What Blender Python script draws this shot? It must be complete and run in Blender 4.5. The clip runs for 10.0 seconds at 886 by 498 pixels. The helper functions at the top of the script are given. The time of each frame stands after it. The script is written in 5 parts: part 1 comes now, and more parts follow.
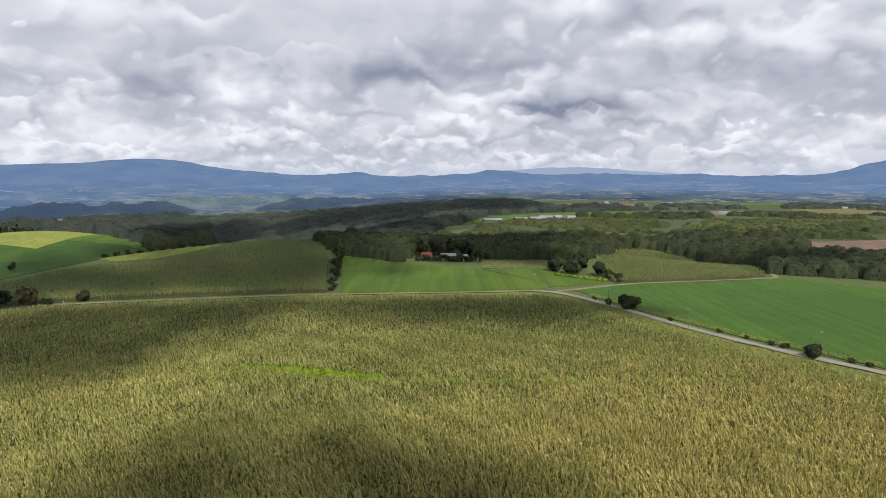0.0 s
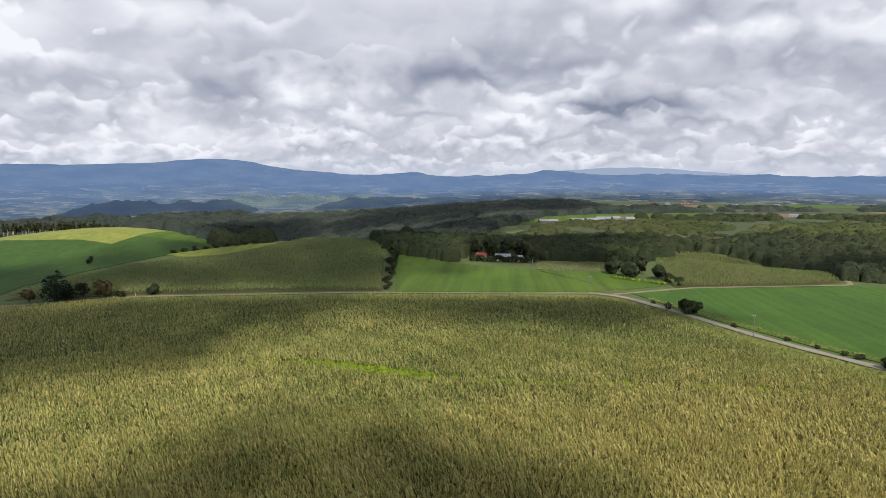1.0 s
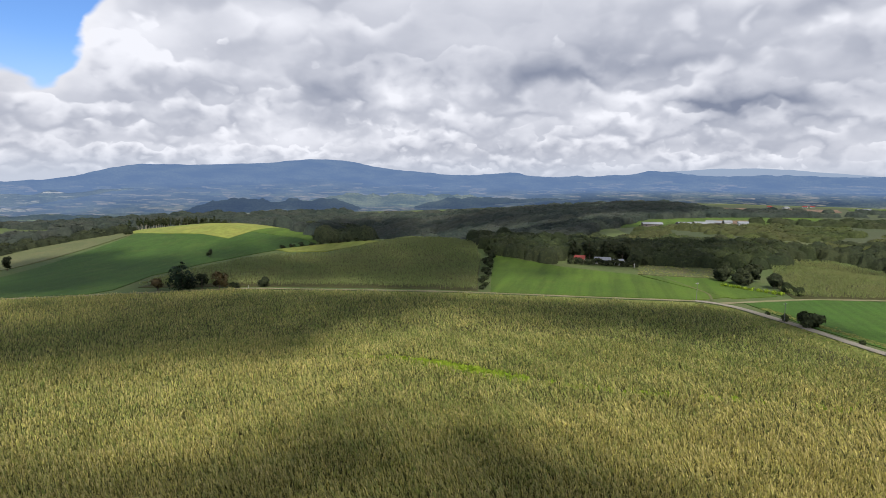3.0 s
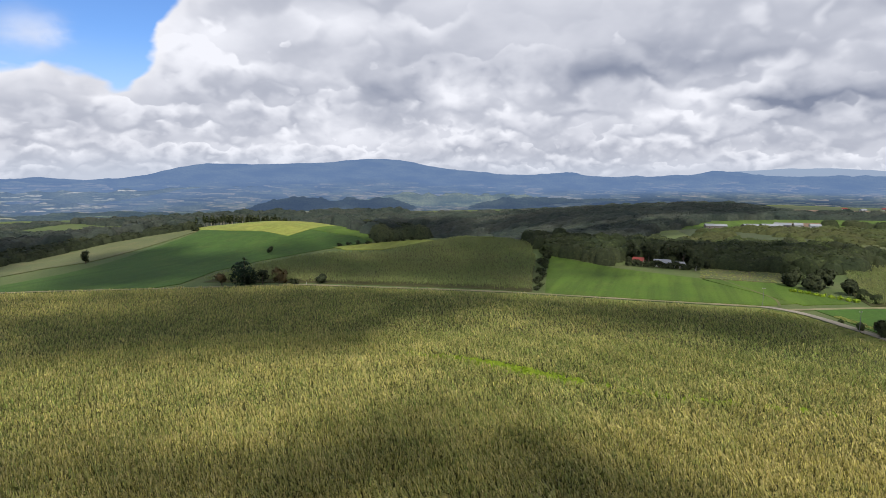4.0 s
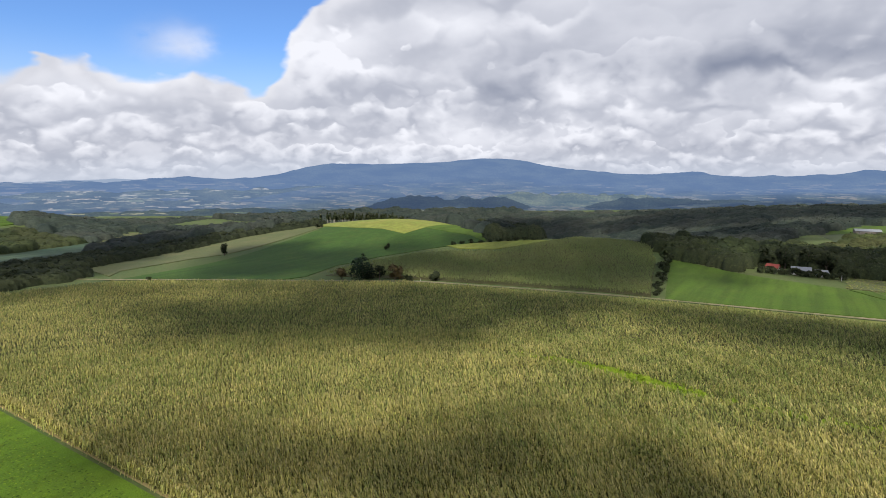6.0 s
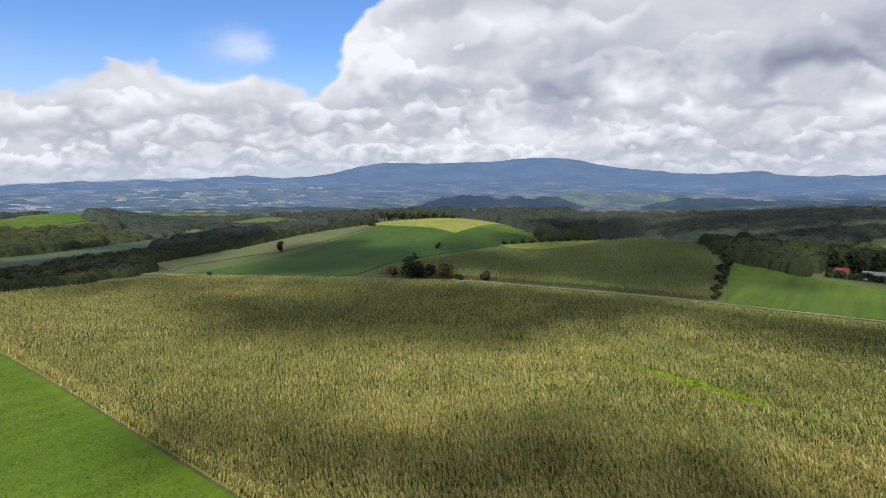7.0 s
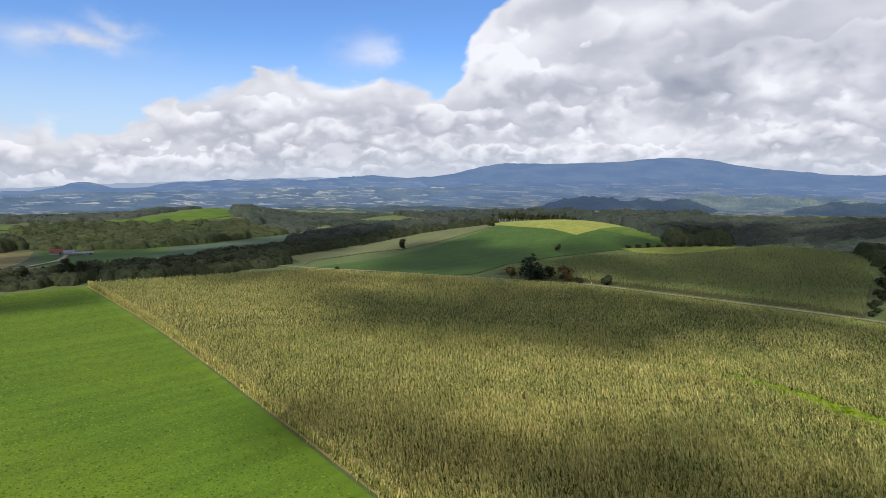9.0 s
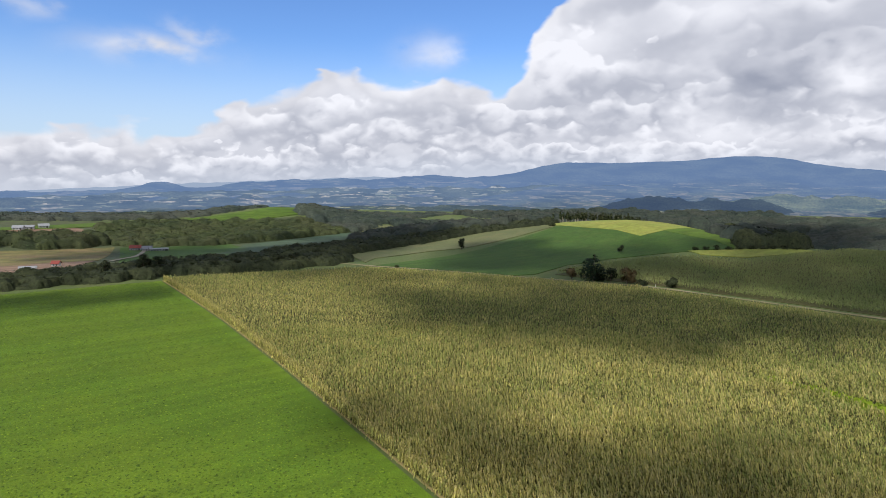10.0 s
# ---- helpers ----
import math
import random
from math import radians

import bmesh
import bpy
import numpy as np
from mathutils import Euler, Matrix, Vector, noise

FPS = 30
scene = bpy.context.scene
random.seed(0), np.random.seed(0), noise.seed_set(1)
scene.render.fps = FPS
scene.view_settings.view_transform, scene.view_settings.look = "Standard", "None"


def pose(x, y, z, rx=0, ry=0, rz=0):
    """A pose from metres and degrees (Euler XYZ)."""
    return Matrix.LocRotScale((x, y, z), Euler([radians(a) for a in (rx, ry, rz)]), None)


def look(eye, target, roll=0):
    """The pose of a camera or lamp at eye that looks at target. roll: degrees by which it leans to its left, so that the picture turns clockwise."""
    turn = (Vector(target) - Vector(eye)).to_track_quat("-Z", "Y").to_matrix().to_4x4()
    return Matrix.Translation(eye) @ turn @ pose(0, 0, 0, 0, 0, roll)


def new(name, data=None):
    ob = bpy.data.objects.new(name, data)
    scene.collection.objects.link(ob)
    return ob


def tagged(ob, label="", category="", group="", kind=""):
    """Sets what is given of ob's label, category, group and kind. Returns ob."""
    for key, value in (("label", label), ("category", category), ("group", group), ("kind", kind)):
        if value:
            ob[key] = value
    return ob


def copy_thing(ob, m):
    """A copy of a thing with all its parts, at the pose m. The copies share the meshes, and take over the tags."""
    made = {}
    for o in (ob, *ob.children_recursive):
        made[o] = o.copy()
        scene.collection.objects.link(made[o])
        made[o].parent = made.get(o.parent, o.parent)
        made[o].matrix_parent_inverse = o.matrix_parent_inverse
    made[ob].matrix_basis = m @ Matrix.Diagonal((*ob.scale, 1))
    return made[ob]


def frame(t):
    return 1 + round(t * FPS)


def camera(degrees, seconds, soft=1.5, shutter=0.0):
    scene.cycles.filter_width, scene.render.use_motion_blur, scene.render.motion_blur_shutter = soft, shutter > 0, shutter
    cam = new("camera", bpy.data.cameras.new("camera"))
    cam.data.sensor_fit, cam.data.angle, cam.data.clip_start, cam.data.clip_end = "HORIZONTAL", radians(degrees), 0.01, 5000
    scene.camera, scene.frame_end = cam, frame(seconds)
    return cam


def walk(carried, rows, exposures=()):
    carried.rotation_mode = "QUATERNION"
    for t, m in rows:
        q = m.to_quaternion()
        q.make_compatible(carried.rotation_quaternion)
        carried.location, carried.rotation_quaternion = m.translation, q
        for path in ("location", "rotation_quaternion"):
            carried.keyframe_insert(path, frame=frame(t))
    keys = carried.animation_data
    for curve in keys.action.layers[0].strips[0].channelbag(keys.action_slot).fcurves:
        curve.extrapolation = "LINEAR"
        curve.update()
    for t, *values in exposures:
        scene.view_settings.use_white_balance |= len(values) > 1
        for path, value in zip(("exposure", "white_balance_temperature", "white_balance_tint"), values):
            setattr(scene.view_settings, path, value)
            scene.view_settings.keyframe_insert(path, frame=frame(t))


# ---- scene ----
# ---------------------------------------------------------------- camera
cam = camera(73.3, 10.0, soft=0.5)
TURNS = [  # seconds, heading, pitch, roll of the hovering camera
    (0.0, 0.00, -6.70, -0.30), (0.5, 2.66, -6.71, -0.38), (1.0, 5.29, -6.73, -0.47), (1.5, 7.70, -6.74, -0.54),
    (2.0, 9.92, -6.72, -0.61), (2.5, 12.20, -6.75, -0.68), (4.0, 19.95, -6.90, -0.88), (4.5, 22.63, -6.99, -0.90),
    (5.0, 25.39, -7.00, -0.90), (5.5, 28.26, -7.05, -0.92), (7.0, 35.80, -7.26, -0.93), (7.5, 38.52, -7.32, -1.05),
    (8.0, 41.36, -7.36, -1.09), (8.5, 44.31, -7.42, -1.11), (9.0, 47.31, -7.44, -1.15), (9.5, 50.15, -7.53, -1.06),
    (10.0, 53.03, -7.59, -1.03),
]
walk(cam, [(t, pose(0, 0, 50, 90 + p, r, h)) for t, h, p, r in TURNS], [(0, 0.0), (10, 0.0)])

# ---------------------------------------------------------------- light
SUN_AZ, SUN_EL = -160.0, 48.0  # heading (to the left of +y) and height of the sun
TO_SUN = Vector((-math.sin(radians(SUN_AZ)) * math.cos(radians(SUN_EL)), math.cos(radians(SUN_AZ)) * math.cos(radians(SUN_EL)), math.sin(radians(SUN_EL))))
sun = new("sun", bpy.data.lights.new("sun", "SUN"))
sun.data.energy, sun.data.angle, sun.data.color = 4.6, radians(1.0), (1.0, 0.95, 0.87)
sun.matrix_world = look((0, 0, 900), Vector((0, 0, 900)) - TO_SUN)


class Nodes:
    """Short hand for a node tree."""

    def __init__(self, tree):
        self.tree = tree
        tree.nodes.clear()

    def add(self, kind, inputs=(), **props):
        node = self.tree.nodes.new(kind)
        for key, value in props.items():
            setattr(node, key, value)
        for key, value in dict(inputs).items():
            self.set(node.inputs[key], value)
        return node

    def set(self, socket, value):
        if isinstance(value, bpy.types.NodeSocket):
            self.tree.links.new(value, socket)
        else:
            socket.default_value = value

    def math(self, op, a, b=0.0, c=0.0, clamp=False):
        node = self.add("ShaderNodeMath", operation=op, use_clamp=clamp)
        for socket, value in zip(node.inputs, (a, b, c)):
            self.set(socket, value)
        return node.outputs[0]

    def mix(self, f, a, b, blend="MIX"):
        node = self.add("ShaderNodeMix", data_type="RGBA", blend_type=blend)
        for k, value in ((0, f), (6, a), (7, b)):
            self.set(node.inputs[k], value if not isinstance(value, tuple) else (*value, 1.0)[:4])
        return node.outputs[2]

    def noise(self, vector, scale, detail=4.0, rough=0.55, distortion=0.0, w=None):
        node = self.add("ShaderNodeTexNoise", {"Scale": scale, "Detail": detail, "Roughness": rough, "Distortion": distortion})
        if vector is not None:
            self.set(node.inputs["Vector"], vector)
        return node.outputs[0]

    def ramp(self, f, lo, hi, a=0.0, b=1.0, smooth=True):
        node = self.add("ShaderNodeMapRange", interpolation_type="SMOOTHSTEP" if smooth else "LINEAR")
        for k, value in zip(range(5), (f, lo, hi, a, b)):
            self.set(node.inputs[k], value)
        return node.outputs[0]


def make_sky():
    world = bpy.data.worlds.new("sky")
    scene.world = world
    world.use_nodes = True
    n = Nodes(world.node_tree)
    way = n.add("ShaderNodeTexCoord").outputs["Generated"]
    sep = n.add("ShaderNodeSeparateXYZ", {0: way})
    x, y, z = sep.outputs
    az = n.math("MULTIPLY", n.math("ARCTAN2", n.math("MULTIPLY", x, -1.0), y), 57.2958)
    el = n.math("MULTIPLY", n.math("ARCSINE", z), 57.2958)

    # cloud forms lie on (heading, height); the horizon sinks towards the west
    high = el
    el = n.math("ADD", el, n.ramp(az, 40.0, 90.0, 0.0, 2.4))

    def forms(across, along_, seed, detail):
        """Soft billows of a given width and height in degrees."""
        at = n.add("ShaderNodeCombineXYZ", {0: n.math("DIVIDE", az, across), 1: n.math("DIVIDE", el, along_), 2: seed}).outputs[0]
        return n.math("SUBTRACT", n.add("ShaderNodeTexNoise", {"Vector": at, "Scale": 1.0, "Detail": detail, "Roughness": 0.45}).outputs[0], 0.5)

    def puffs(up, scale, tall):
        """Rounded heaps, small ones upon large ones, with a wavering outline."""
        at = n.add("ShaderNodeCombineXYZ", {0: az, 1: n.math("MULTIPLY_ADD", el, tall, up), 2: 4.1}).outputs[0]
        wave = n.add("ShaderNodeTexNoise", {"Vector": at, "Scale": scale * 1.3, "Detail": 3.0, "Roughness": 0.5}).outputs["Color"]
        shift = n.add("ShaderNodeVectorMath", {0: wave, 1: (0.5, 0.5, 0.5)}, operation="SUBTRACT").outputs[0]
        moved = n.add("ShaderNodeVectorMath", {0: shift, 1: (1.1 / scale, 1.1 / scale, 0.0), 2: at}, operation="MULTIPLY_ADD").outputs[0]
        cell = n.add("ShaderNodeTexVoronoi", {"Vector": moved, "Scale": scale, "Detail": 1.0, "Roughness": 0.4, "Lacunarity": 2.3, "Smoothness": 1.0}, feature="SMOOTH_F1", voronoi_dimensions="2D")
        return n.math("SUBTRACT", 1.0, cell.outputs["Distance"])

    heap = puffs(0.0, 0.17, 1.7)
    small = n.noise(n.add("ShaderNodeCombineXYZ", {0: az, 1: n.math("MULTIPLY", el, 1.6), 2: 1.0}).outputs[0], 0.22, 5, 0.5)
    big = n.noise(n.add("ShaderNodeCombineXYZ", {0: az, 1: n.math("MULTIPLY", el, 1.9), 2: 6.0}).outputs[0], 0.09, 5, 0.5)
    wob_a = n.math("ADD", az, n.math("MULTIPLY", n.math("SUBTRACT", small, 0.5), 10.0))
    wob_e = n.math("ADD", high, n.math("MULTIPLY", n.math("SUBTRACT", big, 0.5), 4.0))

    def blob(a, e, wa, we, amount):
        u = n.math("DIVIDE", n.math("SUBTRACT", wob_a, a), wa)
        v = n.math("DIVIDE", n.math("SUBTRACT", wob_e, e), we)
        r = n.math("ADD", n.math("MULTIPLY", u, u), n.math("MULTIPLY", v, v))
        return n.math("MULTIPLY", n.math("EXPONENT", n.math("MULTIPLY", r, -1.0)), amount)

    # rows of heaped cloud, the nearest highest up: grey at the base, white at the top, each before the rows farther off
    tone = n.math("ADD", n.math("MULTIPLY", forms(9.0, 4.0, 2.3, 4.0), 0.7), 0.66)
    for k, (base, thick) in enumerate(((-0.2, 1.5), (1.0, 1.9), (2.4, 2.4), (4.2, 3.2), (6.3, 4.4), (9.2, 6.0), (13.5, 8.0))):
        bulge = puffs(0.37 * k * k, 0.80 / thick ** 0.8, 1.4)
        slow = forms(thick * 5.0, thick * 2.5, 3.1 * k + 1.0, 3.0)
        fine = forms(thick * 1.1, thick * 0.7, 5.7 * k, 4.0)
        up = n.math("DIVIDE", n.math("SUBTRACT", el, n.math("MULTIPLY_ADD", slow, thick * 2.2, base)), thick)  # 0 at the base, about 1 at the top
        up = n.math("ADD", up, n.math("MULTIPLY", n.math("SUBTRACT", 0.5, bulge), 1.1))
        up = n.math("ADD", up, n.math("MULTIPLY", fine, 0.35))
        body = n.math("MULTIPLY", n.ramp(up, -0.25, 0.2), n.ramp(up, 1.10, 0.92))
        body = n.math("MULTIPLY", body, n.ramp(forms(thick * 3.2, thick * 1.8, 8.3 * k + 4.0, 3.0), -0.16, 0.04, 0.12, 0.95))
        face = n.math("ADD", n.ramp(up, 0.0, 1.0, 0.40, 1.06), n.math("MULTIPLY", fine, 0.45))
        tone = n.math("ADD", n.math("MULTIPLY", tone, n.math("SUBTRACT", 1.0, body)), n.math("MULTIPLY", face, body))
    for b in ((6, 10.2, 14, 1.5, -0.36), (-12, 6.6, 7, 1.3, -0.50), (26, 8.2, 5, 1.3, -0.26), (-17, 14.6, 5, 1.4, -0.22), (-5, 3.3, 4, 0.6, -0.16),
              (-25, 9.3, 8, 1.6, -0.16), (10, 14.0, 12, 1.6, -0.08), (-2, 6.6, 4, 0.9, 0.34), (29, 13.0, 4, 1.5, 0.24), (-12, 16.0, 5, 1.3, 0.26),
              (-20, 12.4, 5, 1.0, 0.25), (30, 3.6, 7, 0.9, 0.22), (17, 7.5, 4, 1.1, 0.24), (-32, 3.2, 5, 0.9, 0.22), (42, 12.0, 5, 3.0, 0.30), (58, 6.5, 9, 1.6, 0.16)):
        tone = n.math("ADD", tone, blob(*b))
    cloud = n.mix(n.ramp(tone, 0.05, 1.05, smooth=False), (0.235, 0.268, 0.365), (0.915, 0.928, 1.0))
    # the bank's upper edge climbs from the western horizon towards the north
    edge = n.ramp(az, 39.0, 48.5, 17.0, 8.5)
    edge = n.math("ADD", edge, n.ramp(az, 59.0, 80.0, 0.0, -5.7))
    puff = n.math("ADD", n.math("MULTIPLY", n.math("SUBTRACT", big, 0.5), 4.0), n.math("MULTIPLY", n.math("SUBTRACT", heap, 0.45), 2.6))
    inner = n.math("SUBTRACT", n.math("ADD", edge, puff), high)
    cover = n.ramp(inner, -0.35, 0.5)
    north = n.ramp(az, 39.0, 35.0)
    cover = n.math("MAXIMUM", cover, n.math("MULTIPLY", north, n.ramp(big, 0.15, 0.3)))
    for b in ((79.5, 9.5, 3.8, 1.0, 1.0), (76.0, 11.0, 1.5, 1.2, 0.6), (54.5, 10.0, 2.4, 1.4, 0.6), (87, 11.8, 2.2, 0.8, 0.5)):
        cover = n.math("MAXIMUM", cover, n.math("MULTIPLY", blob(*b), n.ramp(small, 0.25, 0.6)))
    behind = n.ramp(n.math("ABSOLUTE", az), 95.0, 125.0)
    cover = n.math("MAXIMUM", n.math("MULTIPLY", cover, n.math("SUBTRACT", 1.0, behind)), n.math("MULTIPLY", behind, n.ramp(big, 0.42, 0.56)))
    over = n.ramp(el, 22.0, 34.0)
    cover = n.math("MAXIMUM", cover, n.math("MULTIPLY", over, n.ramp(big, 0.34, 0.5)))
    rim = n.math("MULTIPLY", n.ramp(inner, 2.4, 0.2), n.ramp(az, 35.0, 41.0))
    cloud = n.mix(n.math("MULTIPLY", rim, 0.45), cloud, (0.92, 0.92, 0.97))
    haze = n.ramp(el, 3.0, -1.2, 0.0, 0.8)
    cloud = n.mix(haze, cloud, (0.56, 0.62, 0.74))
    cover = n.math("MAXIMUM", cover, n.ramp(el, 2.0, -1.0))
    sky = n.add("ShaderNodeTexSky", sky_type="NISHITA", sun_disc=False, sun_elevation=radians(SUN_EL), sun_rotation=radians(-SUN_AZ), altitude=200.0, dust_density=0.1, ozone_density=4.0)
    blue = n.mix(1.0, sky.outputs[0], (0.78, 0.98, 1.30), "MULTIPLY")
    blue = n.mix(n.ramp(high, 12.0, 2.0, 0.0, 0.65), blue, (4.9, 5.9, 7.4))
    clear = n.add("ShaderNodeBackground", {"Color": blue, "Strength": 0.12})
    white = n.add("ShaderNodeBackground", {"Color": cloud, "Strength": 1.0})
    both = n.add("ShaderNodeMixShader", {0: cover, 1: clear.outputs[0], 2: white.outputs[0]})
    n.add("ShaderNodeOutputWorld", {0: both.outputs[0]})


make_sky()

# ---------------------------------------------------------------- materials


def material(name):
    mat = bpy.data.materials.new(name)
    mat.use_nodes = True
    return mat, Nodes(mat.node_tree)


def finish(n, color, rough=0.9, bump=None, bump_size=0.1, through_light=0.0, strength=0.6):
    """Principled surface, with relief and, for leaves, some light passing through."""
    shader = n.add("ShaderNodeBsdfPrincipled", {"Base Color": color if not isinstance(color, tuple) else (*color, 1.0), "Roughness": rough})
    shader.inputs["Specular IOR Level"].default_value = 0.25
    if bump is not None:
        node = n.add("ShaderNodeBump", {"Height": bump, "Distance": bump_size, "Strength": strength})
        n.set(shader.inputs["Normal"], node.outputs[0])
    out = shader.outputs[0]
    if through_light:
        thin = n.add("ShaderNodeBsdfTranslucent", {"Color": color if not isinstance(color, tuple) else (*color, 1.0)})
        out = n.add("ShaderNodeMixShader", {0: through_light, 1: out, 2: thin.outputs[0]}).outputs[0]
    n.add("ShaderNodeOutputMaterial", {0: out})


def place(n):
    return n.add("ShaderNodeNewGeometry").outputs["Position"]


def turned(n, degrees, sx=1.0, sy=1.0):
    """The place on the map, turned and stretched, for drill lines and mowing stripes."""
    node = n.add("ShaderNodeMapping", {"Vector": place(n), "Rotation": (0, 0, radians(degrees)), "Scale": (sx, sy, 1.0)})
    return node.outputs[0]


def land_material(name, a, b, c=None, broad=0.02, fine=0.6, rough=0.95, relief=0.25, stripe=None, stripe_gain=0.3):
    """Ground cover: two tones by broad drifts, a third by fine grain, and drill lines if any."""
    mat, n = material(name)
    p = place(n)
    drift, grain, mid = n.noise(p, broad, 5, 0.6), n.noise(p, fine, 6, 0.65), n.noise(p, fine * 0.13, 5, 0.6)
    color = n.mix(n.ramp(drift, 0.38, 0.64), a, b)
    color = n.mix(n.ramp(mid, 0.45, 0.75, 0.0, 0.7), color, c or b)
    color = n.mix(1.0, color, n.mix(grain, (0.6, 0.6, 0.6), (1.35, 1.35, 1.35)), "MULTIPLY")
    if stripe:
        lines = n.noise(turned(n, stripe[0], stripe[1], stripe[1] * 0.02), 1.0, 3, 0.6)
        g = 1.0 - stripe_gain
        color = n.mix(1.0, color, n.mix(n.ramp(lines, 0.35, 0.65), (g, g, g), (2 - g, 2 - g, 2 - g)), "MULTIPLY")
    finish(n, color, rough, grain, relief)
    return mat


def leaf_material(name, a, b, c=None, through_light=0.25, drift_scale=0.012, spread=0.28, clump=0.0):
    """Foliage: tone by tree (its own attribute), by leaf and by slow drifts over the map."""
    mat, n = material(name)
    tone = n.add("ShaderNodeAttribute", attribute_name="tone").outputs["Fac"]
    leaf = n.add("ShaderNodeNewGeometry").outputs["Random Per Island"]
    color = n.mix(tone, a, b)
    if c:
        color = n.mix(n.ramp(n.noise(place(n), drift_scale, 4, 0.6), 0.42, 0.66), color, c)
    color = n.mix(1.0, color, n.mix(leaf, (1 - spread,) * 3, (1 + spread, 1 + spread * 0.93, 1 + spread * 0.75)), "MULTIPLY")
    if clump:  # uneven tone within a crown: hollows darker and bluer, bumps lighter
        mottle = n.noise(place(n), clump, 5, 0.7)
        color = n.mix(1.0, color, n.mix(n.ramp(mottle, 0.3, 0.7, smooth=False), (0.52, 0.54, 0.60), (1.32, 1.32, 1.22)), "MULTIPLY")
        finish(n, color, 0.8, mottle, 0.8, through_light, 0.6)
    else:
        finish(n, color, 0.75, through_light=through_light)
    return mat


def plain_material(name, color, rough=0.7, grain=6.0, wear=0.35, metal=0.0, bump_size=0.01):
    mat, n = material(name)
    p = n.add("ShaderNodeTexCoord").outputs["Object"]
    f = n.noise(p, grain, 6, 0.65)
    coarse = n.noise(p, grain * 0.12, 4, 0.6)
    lo = tuple(v * (1 - wear) for v in color)
    hi = tuple(min(1.0, v * (1 + wear * 0.5)) for v in color)
    finish(n, n.mix(n.math("MULTIPLY_ADD", f, 0.5, n.math("MULTIPLY", coarse, 0.5)), lo, hi), rough, f, bump_size)
    return mat


MEADOW = land_material("meadow", (0.068, 0.098, 0.028), (0.088, 0.112, 0.034), (0.098, 0.104, 0.042))
GRASSLAND = land_material("muted_grassland", (0.046, 0.064, 0.026), (0.062, 0.076, 0.033), (0.078, 0.08, 0.042), 0.006, 0.25)
OCHRE = land_material("ochre_stubble", (0.13, 0.12, 0.038), (0.15, 0.11, 0.05), (0.11, 0.12, 0.035), 0.03, 0.5, stripe=(70, 0.2))
GRASS = land_material("clover_grass", (0.074, 0.138, 0.007), (0.10, 0.158, 0.008), (0.066, 0.12, 0.007), 0.022, 2.6, stripe=(91, 0.22), stripe_gain=0.13, relief=0.3)
HAY = land_material("hay_meadow", (0.052, 0.096, 0.008), (0.068, 0.116, 0.010), (0.074, 0.108, 0.013), 0.02, 0.8, stripe=(14, 0.16), stripe_gain=0.16)
CROP = land_material("green_crop", (0.038, 0.092, 0.010), (0.052, 0.110, 0.011), (0.042, 0.080, 0.010), 0.016, 0.7, stripe=(-30, 0.25), stripe_gain=0.12)
BEET = land_material("dark_crop", (0.034, 0.074, 0.010), (0.041, 0.085, 0.011), (0.056, 0.088, 0.015), 0.015, 0.7, stripe=(30, 0.2), stripe_gain=0.10)
# yellow-green crop tone; on the hill's crest it paints sun on the dark crop
YELLOW = land_material("yellow_and_sunlit_crop", (0.20, 0.215, 0.04), (0.165, 0.20, 0.035), (0.24, 0.22, 0.05), 0.02, 0.6, stripe=(30, 0.2), stripe_gain=0.12)
PALE = land_material("pale_stubble", (0.105, 0.115, 0.046), (0.09, 0.105, 0.04), (0.14, 0.13, 0.058), 0.02, 0.6)
SLATE = land_material("bluish_crop", (0.042, 0.072, 0.040), (0.056, 0.084, 0.046), (0.050, 0.074, 0.036), 0.012, 0.5, stripe=(25, 0.2))
SOIL = land_material("ploughed_soil", (0.19, 0.125, 0.085), (0.15, 0.095, 0.065), (0.23, 0.16, 0.10), 0.02, 0.7, stripe=(20, 0.25))
CORN_FLOOR = land_material("corn_floor", (0.055, 0.06, 0.018), (0.07, 0.065, 0.02), (0.08, 0.07, 0.03), 0.02, 1.2)
GRAVEL = land_material("grey_asphalt", (0.25, 0.222, 0.17), (0.21, 0.19, 0.15), (0.28, 0.245, 0.18), 0.05, 3.0, relief=0.03)
DIRT = land_material("dirt_track", (0.22, 0.19, 0.11), (0.16, 0.16, 0.07), (0.26, 0.22, 0.14), 0.06, 1.5, relief=0.05)
VERGE = land_material("weedy_verge", (0.15, 0.17, 0.035), (0.20, 0.20, 0.05), (0.11, 0.14, 0.03), 0.05, 1.2, relief=0.3)
ROUGH = land_material("fallow_grass", (0.085, 0.10, 0.035), (0.13, 0.115, 0.05), (0.06, 0.085, 0.03), 0.05, 0.6, relief=0.3)
EARTH_EDGE = land_material("bare_earth", (0.26, 0.20, 0.085), (0.22, 0.18, 0.07), (0.17, 0.18, 0.05), 0.1, 1.5, relief=0.1)

CORN_LEAF = leaf_material("corn_leaf", (0.185, 0.245, 0.060), (0.41, 0.372, 0.115), None, 0.3, 0.011, 0.62)
CORN_GREEN = leaf_material("green_corn_leaf", (0.175, 0.225, 0.07), (0.235, 0.27, 0.095), (0.25, 0.255, 0.10), 0.35, 0.02, 0.2)
CORN_GREEN_TOP = leaf_material("green_corn_tassel", (0.215, 0.25, 0.09), (0.26, 0.275, 0.11), None, 0.3, spread=0.2)
CORN_TOP = leaf_material("corn_tassel", (0.28, 0.30, 0.105), (0.54, 0.46, 0.19), None, 0.3, spread=0.35)
WEED = leaf_material("green_weeds", (0.22, 0.34, 0.02), (0.29, 0.38, 0.03), None, 0.3)
